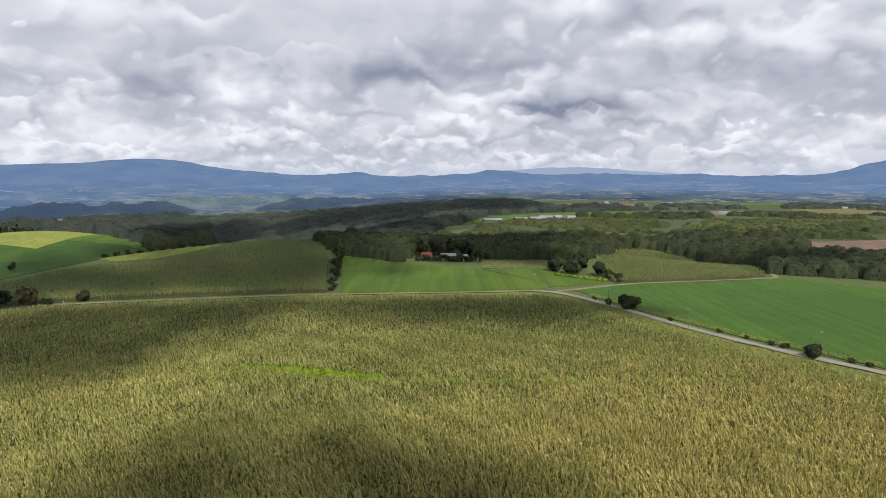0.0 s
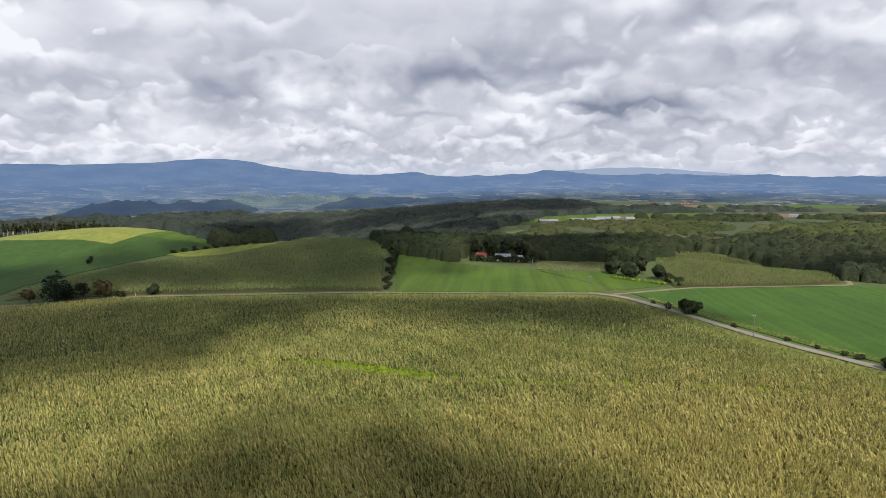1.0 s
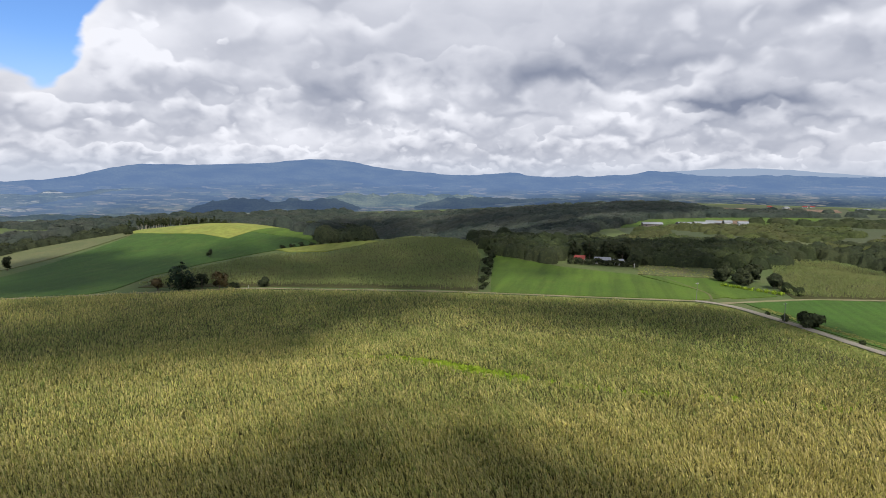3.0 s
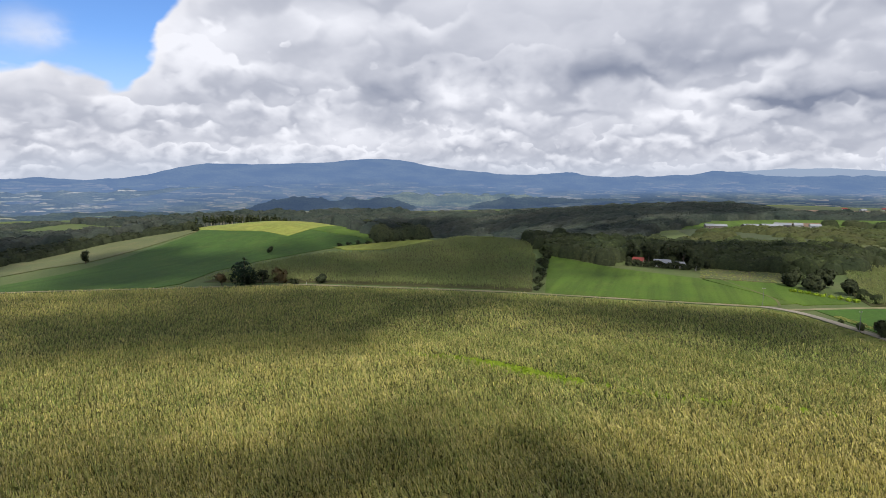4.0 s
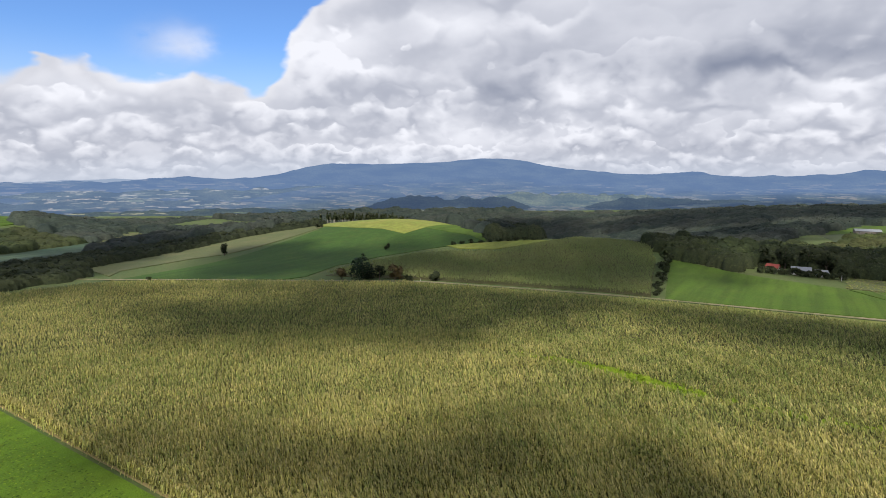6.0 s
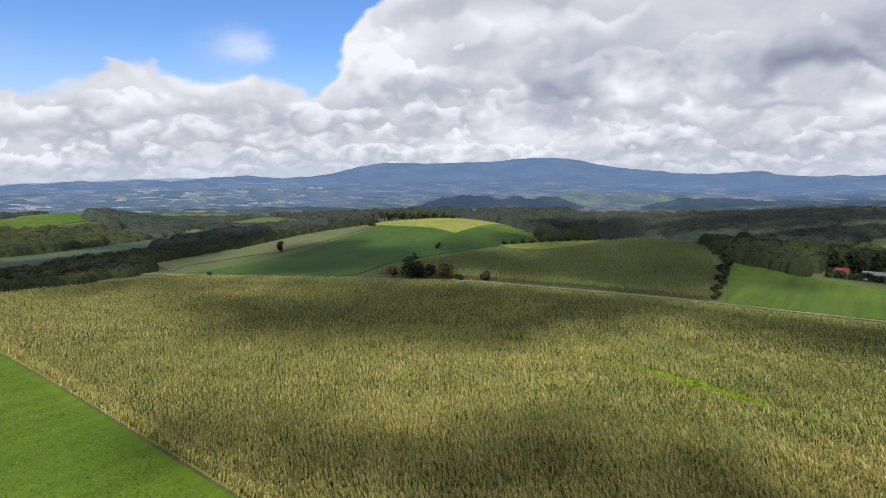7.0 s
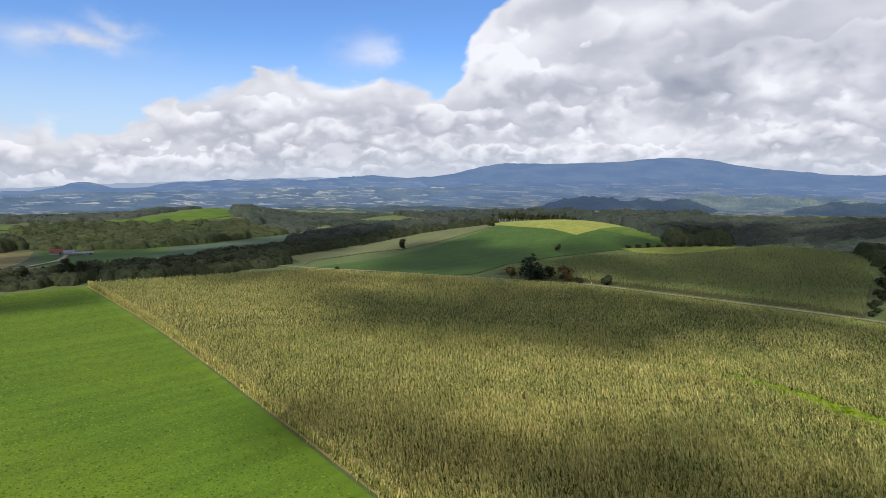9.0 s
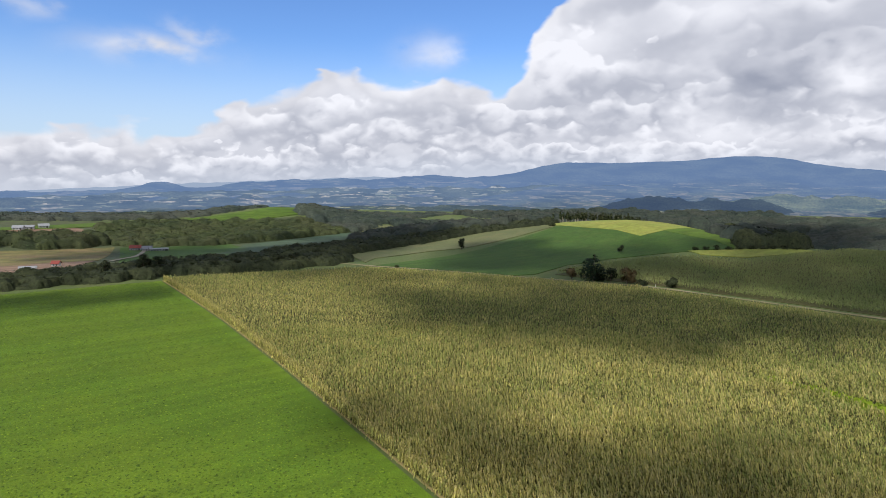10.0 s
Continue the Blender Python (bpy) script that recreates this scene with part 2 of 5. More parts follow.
VERGE_LEAF = leaf_material("verge_leaf", (0.12, 0.16, 0.03), (0.20, 0.20, 0.055), None, 0.3)
GRASS_BLADE = leaf_material("clover_leaf", (0.050, 0.102, 0.005), (0.120, 0.18, 0.010), None, 0.25, spread=0.45)
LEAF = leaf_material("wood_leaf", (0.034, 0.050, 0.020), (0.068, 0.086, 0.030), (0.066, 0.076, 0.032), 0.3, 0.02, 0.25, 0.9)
# lighter copy of the wood leaf; sunlight on the trees is painted in
LEAF_SUNLIT = leaf_material("sunlit_leaf", (0.060, 0.082, 0.026), (0.112, 0.134, 0.042), (0.105, 0.108, 0.042), 0.3, 0.012, 0.25, 0.9)
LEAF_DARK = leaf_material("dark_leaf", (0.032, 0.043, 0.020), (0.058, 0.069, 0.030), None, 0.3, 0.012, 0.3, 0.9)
# bluer leaf for far woods, with haze painted into its colour
LEAF_HAZY = leaf_material("hazy_wood_leaf", (0.028, 0.043, 0.036), (0.058, 0.074, 0.054), (0.062, 0.070, 0.054), 0.25, 0.01, 0.22, 0.45)
LEAF_RED = leaf_material("rusty_leaf", (0.085, 0.065, 0.03), (0.13, 0.09, 0.035), None, 0.2)
NEEDLE = leaf_material("pine_needle", (0.014, 0.03, 0.014), (0.026, 0.045, 0.02), None, 0.05)
BARK = plain_material("bark", (0.13, 0.10, 0.075), 0.95, 5.0, 0.5)
PALE_BARK = plain_material("pale_bark", (0.44, 0.38, 0.29), 0.9, 4.0, 0.5)
CONCRETE = plain_material("pole_concrete", (0.17, 0.165, 0.155), 0.85, 4.0, 0.3)
STEEL = plain_material("grey_steel", (0.35, 0.36, 0.37), 0.5, 5.0, 0.3)
WHITE_ROOF = plain_material("white_sheet_roof", (0.24, 0.25, 0.265), 0.5, 0.8, 0.25)
GREY_ROOF = plain_material("grey_sheet_roof", (0.22, 0.23, 0.25), 0.5, 0.8, 0.3)
RED_ROOF = plain_material("red_sheet_roof", (0.20, 0.04, 0.03), 0.5, 0.8, 0.3)
WHITE_WALL = plain_material("white_wall", (0.42, 0.415, 0.40), 0.8, 0.8, 0.25)
WEATHERED = plain_material("weathered_boards", (0.17, 0.145, 0.115), 0.9, 0.8, 0.4)
TAN_WALL = plain_material("tan_wall", (0.38, 0.31, 0.23), 0.85, 0.8, 0.3)
DARK_GLASS = plain_material("dark_window", (0.03, 0.035, 0.045), 0.15, 1.0, 0.2)
DARK_DOOR = plain_material("dark_doorway", (0.06, 0.055, 0.05), 0.8, 1.0, 0.3)


def cloud_material(name, body):
    """Thin cloud: white, and letting a part of the sun's light through."""
    mat, n = material(name)
    white = n.add("ShaderNodeBsdfDiffuse", {"Color": (0.9, 0.9, 0.92, 1)})
    clear = n.add("ShaderNodeBsdfTransparent")
    both = n.add("ShaderNodeMixShader", {0: body, 1: clear.outputs[0], 2: white.outputs[0]})
    n.add("ShaderNodeOutputMaterial", {0: both.outputs[0]})
    return mat


CLOUD, THIN_CLOUD = cloud_material("cloud_white", 0.29), cloud_material("thin_cloud", 0.18)
HALF_CLOUD = cloud_material("half_thin_cloud", 0.22)


# blue glow that stands in for haze on the distant land
HAZE_GLOW = (0.188, 0.300, 0.55)


def distance_material(name, dark, light, haze_share, fields=0.0, crops=((0.12, 0.15, 0.06), (0.26, 0.24, 0.15)), haze_share_far=None, reach=(1400.0, 4300.0), tree=7.0, haze_color=HAZE_GLOW):
    """Distant wooded land with fields; blue haze is painted in as glow (a share from 0 to 1, growing with the
    distance).
    """
    mat, n = material(name)
    p = place(n)
    sep = n.add("ShaderNodeSeparateXYZ", {0: p})
    off = n.add("ShaderNodeVectorMath", {0: p}, operation="LENGTH").outputs["Value"]
    head = n.math("MULTIPLY", n.math("ARCTAN2", sep.outputs[0], sep.outputs[1]), 57.3)
    lift = n.math("MULTIPLY", n.math("DIVIDE", n.math("SUBTRACT", sep.outputs[2], 50.0), off), 57.3)

    def grain(stretch):
        """Land so far off is foreshortened: patterns by heading and by height on the slope."""
        return n.add("ShaderNodeCombineXYZ", {0: head, 1: n.math("MULTIPLY", lift, stretch), 2: 0.0}).outputs[0]

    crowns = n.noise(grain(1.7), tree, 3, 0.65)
    # light and dark stands; on the mountain their contrast also paints its shading
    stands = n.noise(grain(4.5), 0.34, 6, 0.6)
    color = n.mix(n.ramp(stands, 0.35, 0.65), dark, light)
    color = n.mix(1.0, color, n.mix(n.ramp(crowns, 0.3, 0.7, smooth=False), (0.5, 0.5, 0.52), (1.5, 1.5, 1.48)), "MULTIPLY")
    if fields:
        skewed = n.add("ShaderNodeMapping", {"Vector": grain(12.0), "Rotation": (0, 0, 0.06)}).outputs[0]
        cell = n.add("ShaderNodeTexVoronoi", {"Vector": skewed, "Scale": 0.75, "Randomness": 0.95}, distance="CHEBYCHEV")
        pick = n.add("ShaderNodeSeparateColor", {0: cell.outputs["Color"]})
        open_ = n.ramp(n.noise(grain(5.0), 0.16, 2, 0.5), 0.36, 0.58, fields * 0.15, fields)
        open_ = n.math("MULTIPLY", open_, n.math("MAXIMUM", n.ramp(lift, -0.4, -1.3), n.math("MULTIPLY", n.ramp(head, -8.0, 8.0), n.ramp(lift, 0.0, -0.4))))
        here = n.math("MULTIPLY", n.math("LESS_THAN", pick.outputs[0], open_), n.ramp(n.noise(grain(9.0), 1.6, 3, 0.6), 0.60, 0.46))
        color = n.mix(here, color, n.mix(pick.outputs[1], *crops))
    share = n.ramp(off, *reach, haze_share, haze_share if haze_share_far is None else haze_share_far, False)
    glow = n.add("ShaderNodeEmission", {"Color": (*haze_color, 1.0), "Strength": 1.0})
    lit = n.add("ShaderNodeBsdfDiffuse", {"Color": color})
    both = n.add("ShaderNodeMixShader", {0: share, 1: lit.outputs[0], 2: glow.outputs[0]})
    n.add("ShaderNodeOutputMaterial", {0: both.outputs[0]})
    return mat


# each row glows with its own share of painted haze
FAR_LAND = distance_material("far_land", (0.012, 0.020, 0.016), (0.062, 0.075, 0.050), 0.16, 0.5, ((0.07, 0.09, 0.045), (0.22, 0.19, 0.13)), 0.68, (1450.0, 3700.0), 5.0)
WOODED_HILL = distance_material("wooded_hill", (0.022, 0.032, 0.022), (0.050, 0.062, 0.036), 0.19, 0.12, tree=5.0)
# darker base colour, standing in for cloud shade on this row
SHADED_HILL = distance_material("shaded_wooded_hill", (0.016, 0.024, 0.020), (0.034, 0.044, 0.032), 0.24, 0.0, tree=6.0)
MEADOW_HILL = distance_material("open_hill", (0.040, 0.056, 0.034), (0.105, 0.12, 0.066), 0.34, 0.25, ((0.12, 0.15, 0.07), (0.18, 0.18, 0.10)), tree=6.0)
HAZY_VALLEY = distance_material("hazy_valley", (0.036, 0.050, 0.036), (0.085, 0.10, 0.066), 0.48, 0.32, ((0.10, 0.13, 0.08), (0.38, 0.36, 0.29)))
HAZY_HILL = distance_material("hazy_foothill", (0.026, 0.038, 0.030), (0.060, 0.072, 0.050), 0.44, 0.35, ((0.12, 0.15, 0.09), (0.44, 0.38, 0.30)))
FAINT_RANGE = distance_material("faint_range", (0.05, 0.06, 0.06), (0.06, 0.07, 0.07), 0.9, haze_color=(0.36, 0.45, 0.61))

# ---------------------------------------------------------------- the land
HILLS = [  # x, y, radius across, radius along, turn, height
    (-118, 415, 125, 85, 16, 10), (-335, 438, 160, 120, 38, 18), (-600, 150, 190, 300, 10, -24),
    (-330, 860, 270, 270, 0, -46), (-900, 700, 420, 420, 0, -34), (-840, 345, 80, 120, -25, 20), (-1250, 150, 330, 450, 0, -30),
    (190, 420, 75, 55, -25, -13), (60, 640, 240, 120, 0, -8), (-1500, 1500, 700, 600, 45, -45),
    (-1900, 0, 600, 900, 0, -35), (120, 380, 60, 40, 0, 1.5), (-640, 980, 200, 110, 40, 6), (-150, 1100, 160, 200, 20, 4), (-140, 545, 150, 85, 12, -30),
    (-500, 860, 290, 330, 30, -38), (-270, 420, 66, 80, 33, 8.5), (-330, 1380, 330, 190, 12, -17),
]


def height(x, y):
    """Height of the land at x, y (numbers or arrays)."""
    z = 0.0 * x
    for cx, cy, rx, ry, turn, h in HILLS:
        c, s = math.cos(radians(turn)), math.sin(radians(turn))
        u, v = ((x - cx) * c + (y - cy) * s) / rx, ((y - cy) * c - (x - cx) * s) / ry
        z = z + h * np.exp(-u * u - v * v)
    r, west = np.sqrt(x * x + y * y), np.clip((-x + 0.1 * y) / 700.0, 0, 1)
    fall = np.clip((r - 800) / 700.0, 0, 1)
    z = z - 22 * west * fall * fall * (3 - 2 * fall)
    return z - 160 * np.clip((r - 1500) / 900.0, 0, 1) ** 1.5


def part(name, bm, mat, parent, label=""):
    """Links a bmesh as one mesh object under a thing or a part."""
    me = bpy.data.meshes.new(name)
    bm.to_mesh(me)
    bm.free()
    me.materials.append(mat)
    ob = new(name, me)
    ob.parent = parent
    return tagged(ob, label) if label else ob


def mesh_of(name, verts, faces, mats, index=None, tone=None, smooth=False, normals=None):
    """A mesh object from number arrays (all faces with the same count of corners)."""
    verts, faces = np.asarray(verts, np.float32), np.asarray(faces, np.int32)
    me = bpy.data.meshes.new(name)
    me.vertices.add(len(verts))
    me.vertices.foreach_set("co", verts.ravel())
    k = faces.shape[1]
    me.loops.add(faces.size)
    me.loops.foreach_set("vertex_index", faces.ravel())
    me.polygons.add(len(faces))
    me.polygons.foreach_set("loop_start", np.arange(0, faces.size, k, dtype=np.int32))
    if index is not None:
        me.polygons.foreach_set("material_index", np.asarray(index, np.int32))
    if smooth:
        me.polygons.foreach_set("use_smooth", np.ones(len(faces), bool))
    for mat in mats:
        me.materials.append(mat)
    if tone is not None:
        layer = me.attributes.new("tone", "FLOAT", "POINT")
        layer.data.foreach_set("value", np.asarray(tone, np.float32))
    me.update()
    if normals is not None:
        me.polygons.foreach_set("use_smooth", np.ones(len(faces), bool))
        me.normals_split_custom_set_from_vertices(normals)
    return new(name, me)


def grid_faces(rows, cols, closed=False):
    i, j = np.meshgrid(np.arange(rows - 1), np.arange(cols if closed else cols - 1), indexing="ij")
    a, b = i * cols + j, i * cols + (j + 1) % cols
    return np.stack([a, b, b + cols, a + cols], -1).reshape(-1, 4)


def build_ground():
    radii = np.concatenate([[0.5], np.geomspace(8, 4600, 230)])
    heads = np.linspace(0, 2 * np.pi, 400, endpoint=False)
    r, a = np.meshgrid(radii, heads, indexing="ij")
    x, y = -r * np.sin(a), r * np.cos(a)
    z = height(x, y)
    ob = mesh_of("ground", np.stack([x, y, z], -1).reshape(-1, 3), grid_faces(len(radii), len(heads), True)[:, ::-1], [MEADOW], smooth=True)
    tagged(ob, "rolling farmland of rough green and brown meadow", "ground", kind="structure")


build_ground()


def inside(poly, x, y):
    hit = np.zeros(x.shape, bool)
    for (x0, y0), (x1, y1) in zip(poly, poly[1:] + poly[:1]):
        if y0 != y1:
            hit ^= ((y0 > y) != (y1 > y)) & (x < (x1 - x0) * (y - y0) / (y1 - y0) + x0)
    return hit


def field(name, poly, mat, label, lift=0.25, step=14.0, category="field"):
    """A field laid over the land, cut to its outline."""
    bm = bmesh.new()
    bm.faces.new([bm.verts.new((x, y, 0)) for x, y in poly])
    for axis in (0, 1):
        lo, hi = min(p[axis] for p in poly), max(p[axis] for p in poly)
        for k in range(1, int((hi - lo) / step) + 1):
            spot, normal = [0, 0, 0], [0, 0, 0]
            spot[axis], normal[axis] = lo + k * step, 1
            bmesh.ops.bisect_plane(bm, geom=bm.verts[:] + bm.edges[:] + bm.faces[:], plane_co=spot, plane_no=normal)
    bmesh.ops.triangulate(bm, faces=bm.faces[:])
    bmesh.ops.recalc_face_normals(bm, faces=bm.faces[:])
    for v in bm.verts:
        v.co.z = float(height(v.co.x, v.co.y)) + lift
    if sum(f.normal.z for f in bm.faces) < 0:
        bmesh.ops.reverse_faces(bm, faces=bm.faces[:])
    for e in bm.edges:
        e.smooth = not e.is_boundary
    rim = bmesh.ops.extrude_edge_only(bm, edges=[e for e in bm.edges if e.is_boundary])["geom"]
    for v in rim:  # its edge goes down into the ground
        if isinstance(v, bmesh.types.BMVert):
            v.co.z -= lift + 0.5
    for f in bm.faces:
        f.smooth = True
    ob = part(name, bm, mat, None)
    return tagged(ob, label, category, kind="structure")


def along(line, step):
    """Points every so many metres along a line of plan points, with the way there."""
    pts = []
    for (x0, y0), (x1, y1) in zip(line, line[1:]):
        k = max(1, int(math.hypot(x1 - x0, y1 - y0) / step))
        pts += [(x0 + (x1 - x0) * i / k, y0 + (y1 - y0) * i / k) for i in range(k)]
    pts.append(line[-1])
    p = np.array(pts)
    for _ in range(3):
        p[1:-1] = (p[:-2] + 2 * p[1:-1] + p[2:]) / 4
    d = np.gradient(p, axis=0)
    d /= np.linalg.norm(d, axis=1)[:, None]
    return p, d


def ribbon(name, line, width, mat, label, category, lift=0.3, step=4.0, cross=2):
    p, d = along(line, step)
    side = np.stack([-d[:, 1], d[:, 0]], 1)
    rng = np.random.default_rng(len(line))
    offs = np.linspace(-0.5, 0.5, cross + 1)
    rows = []
    for i in range(len(p)):
        w = width * (1 + 0.10 * rng.standard_normal())
        for o in offs:
            q = p[i] + side[i] * o * w
            rows.append((q[0], q[1], float(height(q[0], q[1])) + lift - (0.06 if abs(o) > 0.49 else 0)))
    ob = mesh_of(name, rows, grid_faces(len(p), cross + 1)[:, ::-1], [mat], smooth=True)
    return tagged(ob, label, category, kind="structure")


TRACK = [(-330, 140), (-276, 160), (-241, 181), (-209, 199), (-153, 234), (-72, 252), (-55, 255), (4, 261), (43, 266)]
ROAD = [(41, 266), (50, 264), (57, 255), (70, 229), (82, 202), (92, 184), (102, 169), (116, 151), (150, 104), (200, 30)]
ribbon("road", ROAD, 3.7, GRAVEL, "narrow grey asphalt farm road between corn and a green field", "road", 0.34)
ribbon("road", [(50, 263), (66, 272), (90, 285), (130, 294), (174, 304), (182, 330)], 2.6, DIRT, "pale dirt track along the green crop", "farm track", 0.32)
ribbon("road", TRACK, 2.8, DIRT, "dusty farm track between two corn fields", "farm track", 0.33)

CORN = [(-286, 60), (-193, 59), (-140, 57), (-69, 53), (60, 46), (175, 40), (138, 92), (105, 141), (92, 158), (73, 190), (50, 238), (38, 246),
        (4, 246), (-55, 241), (-72, 238), (-153, 221), (-206, 187), (-236, 168), (-262, 148)]
HILL_CORN = [(-51, 259), (-59, 300), (-66, 343), (-78, 388), (-110, 425), (-128, 430), (-136, 380), (-148, 353), (-156, 327), (-183, 316), (-197, 299), (-205, 262), (-200, 222), (-150, 240), (-70, 258)]
EAST_CORN = [(114, 450), (140, 470), (162, 475), (182, 456), (193, 425), (190, 370), (172, 312), (142, 296), (84, 286), (84, 311)]
field("corn_floor", CORN, CORN_FLOOR, "soil and fallen leaves under the ripening corn", 0.15)
field("corn_floor", HILL_CORN, CORN_FLOOR, "soil and fallen leaves under the hill corn", 0.2)
field("corn_floor", EAST_CORN, CORN_FLOOR, "soil and fallen leaves under the corn by the gully", 0.2)
field("grass_field", [(-288, 58), (-193, 57), (-140, 55), (-69, 51), (60, 44), (180, 36), (150, -60), (-60, -120), (-285, -60)], GRASS, "bright green clover and grass field beside the corn", 0.2)
field("verge", [(40, 262), (52, 256), (68, 228), (80, 200), (90, 182), (100, 167), (114, 149), (148, 100), (138, 92), (105, 141), (92, 158), (73, 190), (50, 238), (38, 246)], VERGE, "yellow-green weedy verge between corn and road", 0.22, 10, "verge")
field("verge", [(38, 246), (40, 262), (4, 258), (-55, 252), (-72, 249), (-153, 231), (-209, 196), (-276, 157), (-262, 148), (-236, 168), (-206, 187), (-153, 221), (-72, 238), (-55, 241), (4, 246)], VERGE, "grassy headland along the farm track", 0.2, 10, "verge")
field("rough_field", [(22, 331), (24, 364), (64, 366), (62, 332)], ROUGH, "rough fallow grass with brown patches", 0.3)
field("hay_field", [(-45, 258), (-52, 300), (-61, 362), (-21, 341), (21, 329), (56, 279), (43, 269), (4, 264)], HAY, "mown green hay meadow behind the track", 0.25)
field("hay_field", [(23, 328), (60, 330), (78, 288), (58, 276)], HAY, "lighter green mown meadow strip", 0.3)
field("green_field", [(60, 268), (87, 283), (130, 291), (176, 302), (215, 268), (240, 230), (210, 100), (160, 102), (121, 152), (96, 187), (74, 228)], CROP, "even green crop field beside the asphalt road", 0.25)
field("ploughed_field", [(300, 490), (390, 510), (320, 395), (267, 416)], SOIL, "bare brown ploughed field beyond the gully", 0.5)
# upper part of the dark field, painted yellow where the sun falls
field("yellow_field", [(-329, 366), (-343, 373), (-352, 410), (-330, 470), (-262, 480), (-236, 430), (-240, 376), (-242, 352), (-268, 360), (-300, 360)], YELLOW, "crest of the dark crop, painted yellow-green for the sun on it", 0.5)
field("dark_field", [(-276, 163), (-284, 217), (-296, 255), (-310, 295), (-322, 345), (-329, 366), (-300, 360), (-268, 360), (-242, 352), (-240, 376), (-200, 372), (-180, 358), (-194, 335), (-206, 312), (-215, 285), (-217, 250), (-206, 214), (-209, 202), (-241, 184)], BEET, "dark green crop on the hillside", 0.3)
field("pale_field", [(-290, 165), (-304, 179), (-312, 225), (-309, 251), (-319, 302), (-329, 362), (-343, 373), (-357, 345), (-366, 314), (-356, 261), (-350, 208), (-332, 176)], PALE, "pale stubble strip along the hill's edge", 0.35)
field("yellow_field", [(-196, 334), (-184, 330), (-163, 338), (-150, 360), (-143, 384), (-152, 382), (-181, 350)], YELLOW, "narrow yellow-green strip beside the hill corn", 0.45)
field("green_field", [(-240, 376), (-236, 430), (-215, 420), (-190, 380), (-180, 358), (-200, 372)], HAY, "green slope beside the sunlit crop", 0.45)
field("slate_field", [(-420, 110), (-600, 200), (-660, 350), (-620, 415), (-540, 340), (-410, 215)], SLATE, "dull bluish green crop in the western valley", 0.45)
field("green_field", [(-610, 90), (-612, 190), (-540, 190), (-390, 125), (-380, 55)], BEET, "dark green crop below the farm", 0.45)
field("yellow_field", [(-570, -40), (-612, 86), (-440, 52), (-400, -40)], OCHRE, "yellowing crop strip by the farm lane", 0.45)
field("ploughed_field", [(-400, -40), (-440, 50), (-345, 30), (-340, -40)], SOIL, "reddish ploughed strip below the tree line", 0.45)
field("green_field", [(-700, -30), (-728, 40), (-770, 137), (-776, 190), (-776, 285), (-790, 370), (-850, 430), (-880, 390), (-826, 290), (-818, 209), (-798, 137), (-768, 71), (-716, -30)], HAY, "long light green field on a far rise", 0.7)
field("pale_field", [(-650, 365), (-690, 465), (-740, 470), (-690, 370)], PALE, "pale green field between woods", 0.45)
field("ploughed_field", [(-640, -30), (-690, 85), (-740, 70), (-720, -30)], SOIL, "brown ploughed field beyond the farm", 0.45)
field("grassland", [(-352, -60), (-350, 60), (-360, 180), (-420, 230), (-540, 340), (-640, 420), (-760, 430), (-800, 140), (-780, -60)], GRASSLAND, "muted green grassland in the western valley", 0.2, 25)
# fields of the eastern plain, from near to far
field("grassland", [(110, 560), (330, 500), (480, 440), (800, 560), (1150, 800), (1250, 740), (1150, 920), (900, 1150), (300, 1440), (-60, 1440), (0, 900), (40, 700)], GRASSLAND, "muted grassland of the eastern plain", 0.2, 40)
field("green_field", [(20, 800), (170, 800), (330, 880), (300, 960), (60, 900)], HAY, "green meadow behind the farm sheds", 0.45, 30)
field("ploughed_field", [(140, 801), (172, 798), (196, 870), (150, 872)], SOIL, "dark reddish ploughed plot behind the barns", 0.6, 30)
field("stubble_field", [(176, 590), (258, 556), (252, 622), (195, 669), (150, 660)], PALE, "pale stubble field between hedges", 0.45, 30)
field("stubble_field", [(330, 850), (520, 900), (560, 980), (380, 960)], SOIL, "tan stubble field by white greenhouses", 0.45, 30)
field("yellow_field", [(560, 900), (760, 920), (820, 1100), (620, 1080)], OCHRE, "yellow-green field on the plain", 0.45, 30)
field("stubble_field", [(440, 640), (700, 700), (720, 760), (470, 700)], PALE, "pale stubble field on the plain", 0.45, 30)
field("stubble_field", [(20, 1500), (400, 1480), (460, 1640), (40, 1650)], PALE, "long pale stubble field far out on the plain", 0.7, 60)
field("green_field", [(420, 1150), (900, 1250), (920, 1420), (460, 1300)], HAY, "light green field far out on the plain", 0.7, 60)
field("ploughed_field", [(200, 1150), (400, 1150), (430, 1260), (210, 1250)], SOIL, "brown field far out on the plain", 0.7, 60)
field("green_field", [(1000, 1300), (1500, 1500), (1600, 1800), (1050, 1600)], PALE, "pale far field on the plain", 0.7, 80)
field("stubble_field", [(600, 2000), (1300, 2100), (1350, 2300), (650, 2200)], PALE, "pale field near the horizon of the plain", 0.7, 90)

# ---------------------------------------------------------------- corn


def scatter(poly, dx, dy, rng, jitter=0.3, turn=0.0):
    """Plan points in rows inside an outline."""
    c, s = math.cos(radians(turn)), math.sin(radians(turn))
    q = np.array(poly)
    u, v = q[:, 0] * c + q[:, 1] * s, -q[:, 0] * s + q[:, 1] * c
    gu, gv = np.meshgrid(np.arange(u.min(), u.max(), dx), np.arange(v.min(), v.max(), dy))
    gu, gv = gu.ravel() + rng.normal(0, jitter * dx, gu.size), gv.ravel() + rng.normal(0, jitter * 0.5 * dy, gv.size)
    x, y = gu * c - gv * s, gu * s + gv * c
    keep = inside(poly, x, y)
    return x[keep], y[keep]


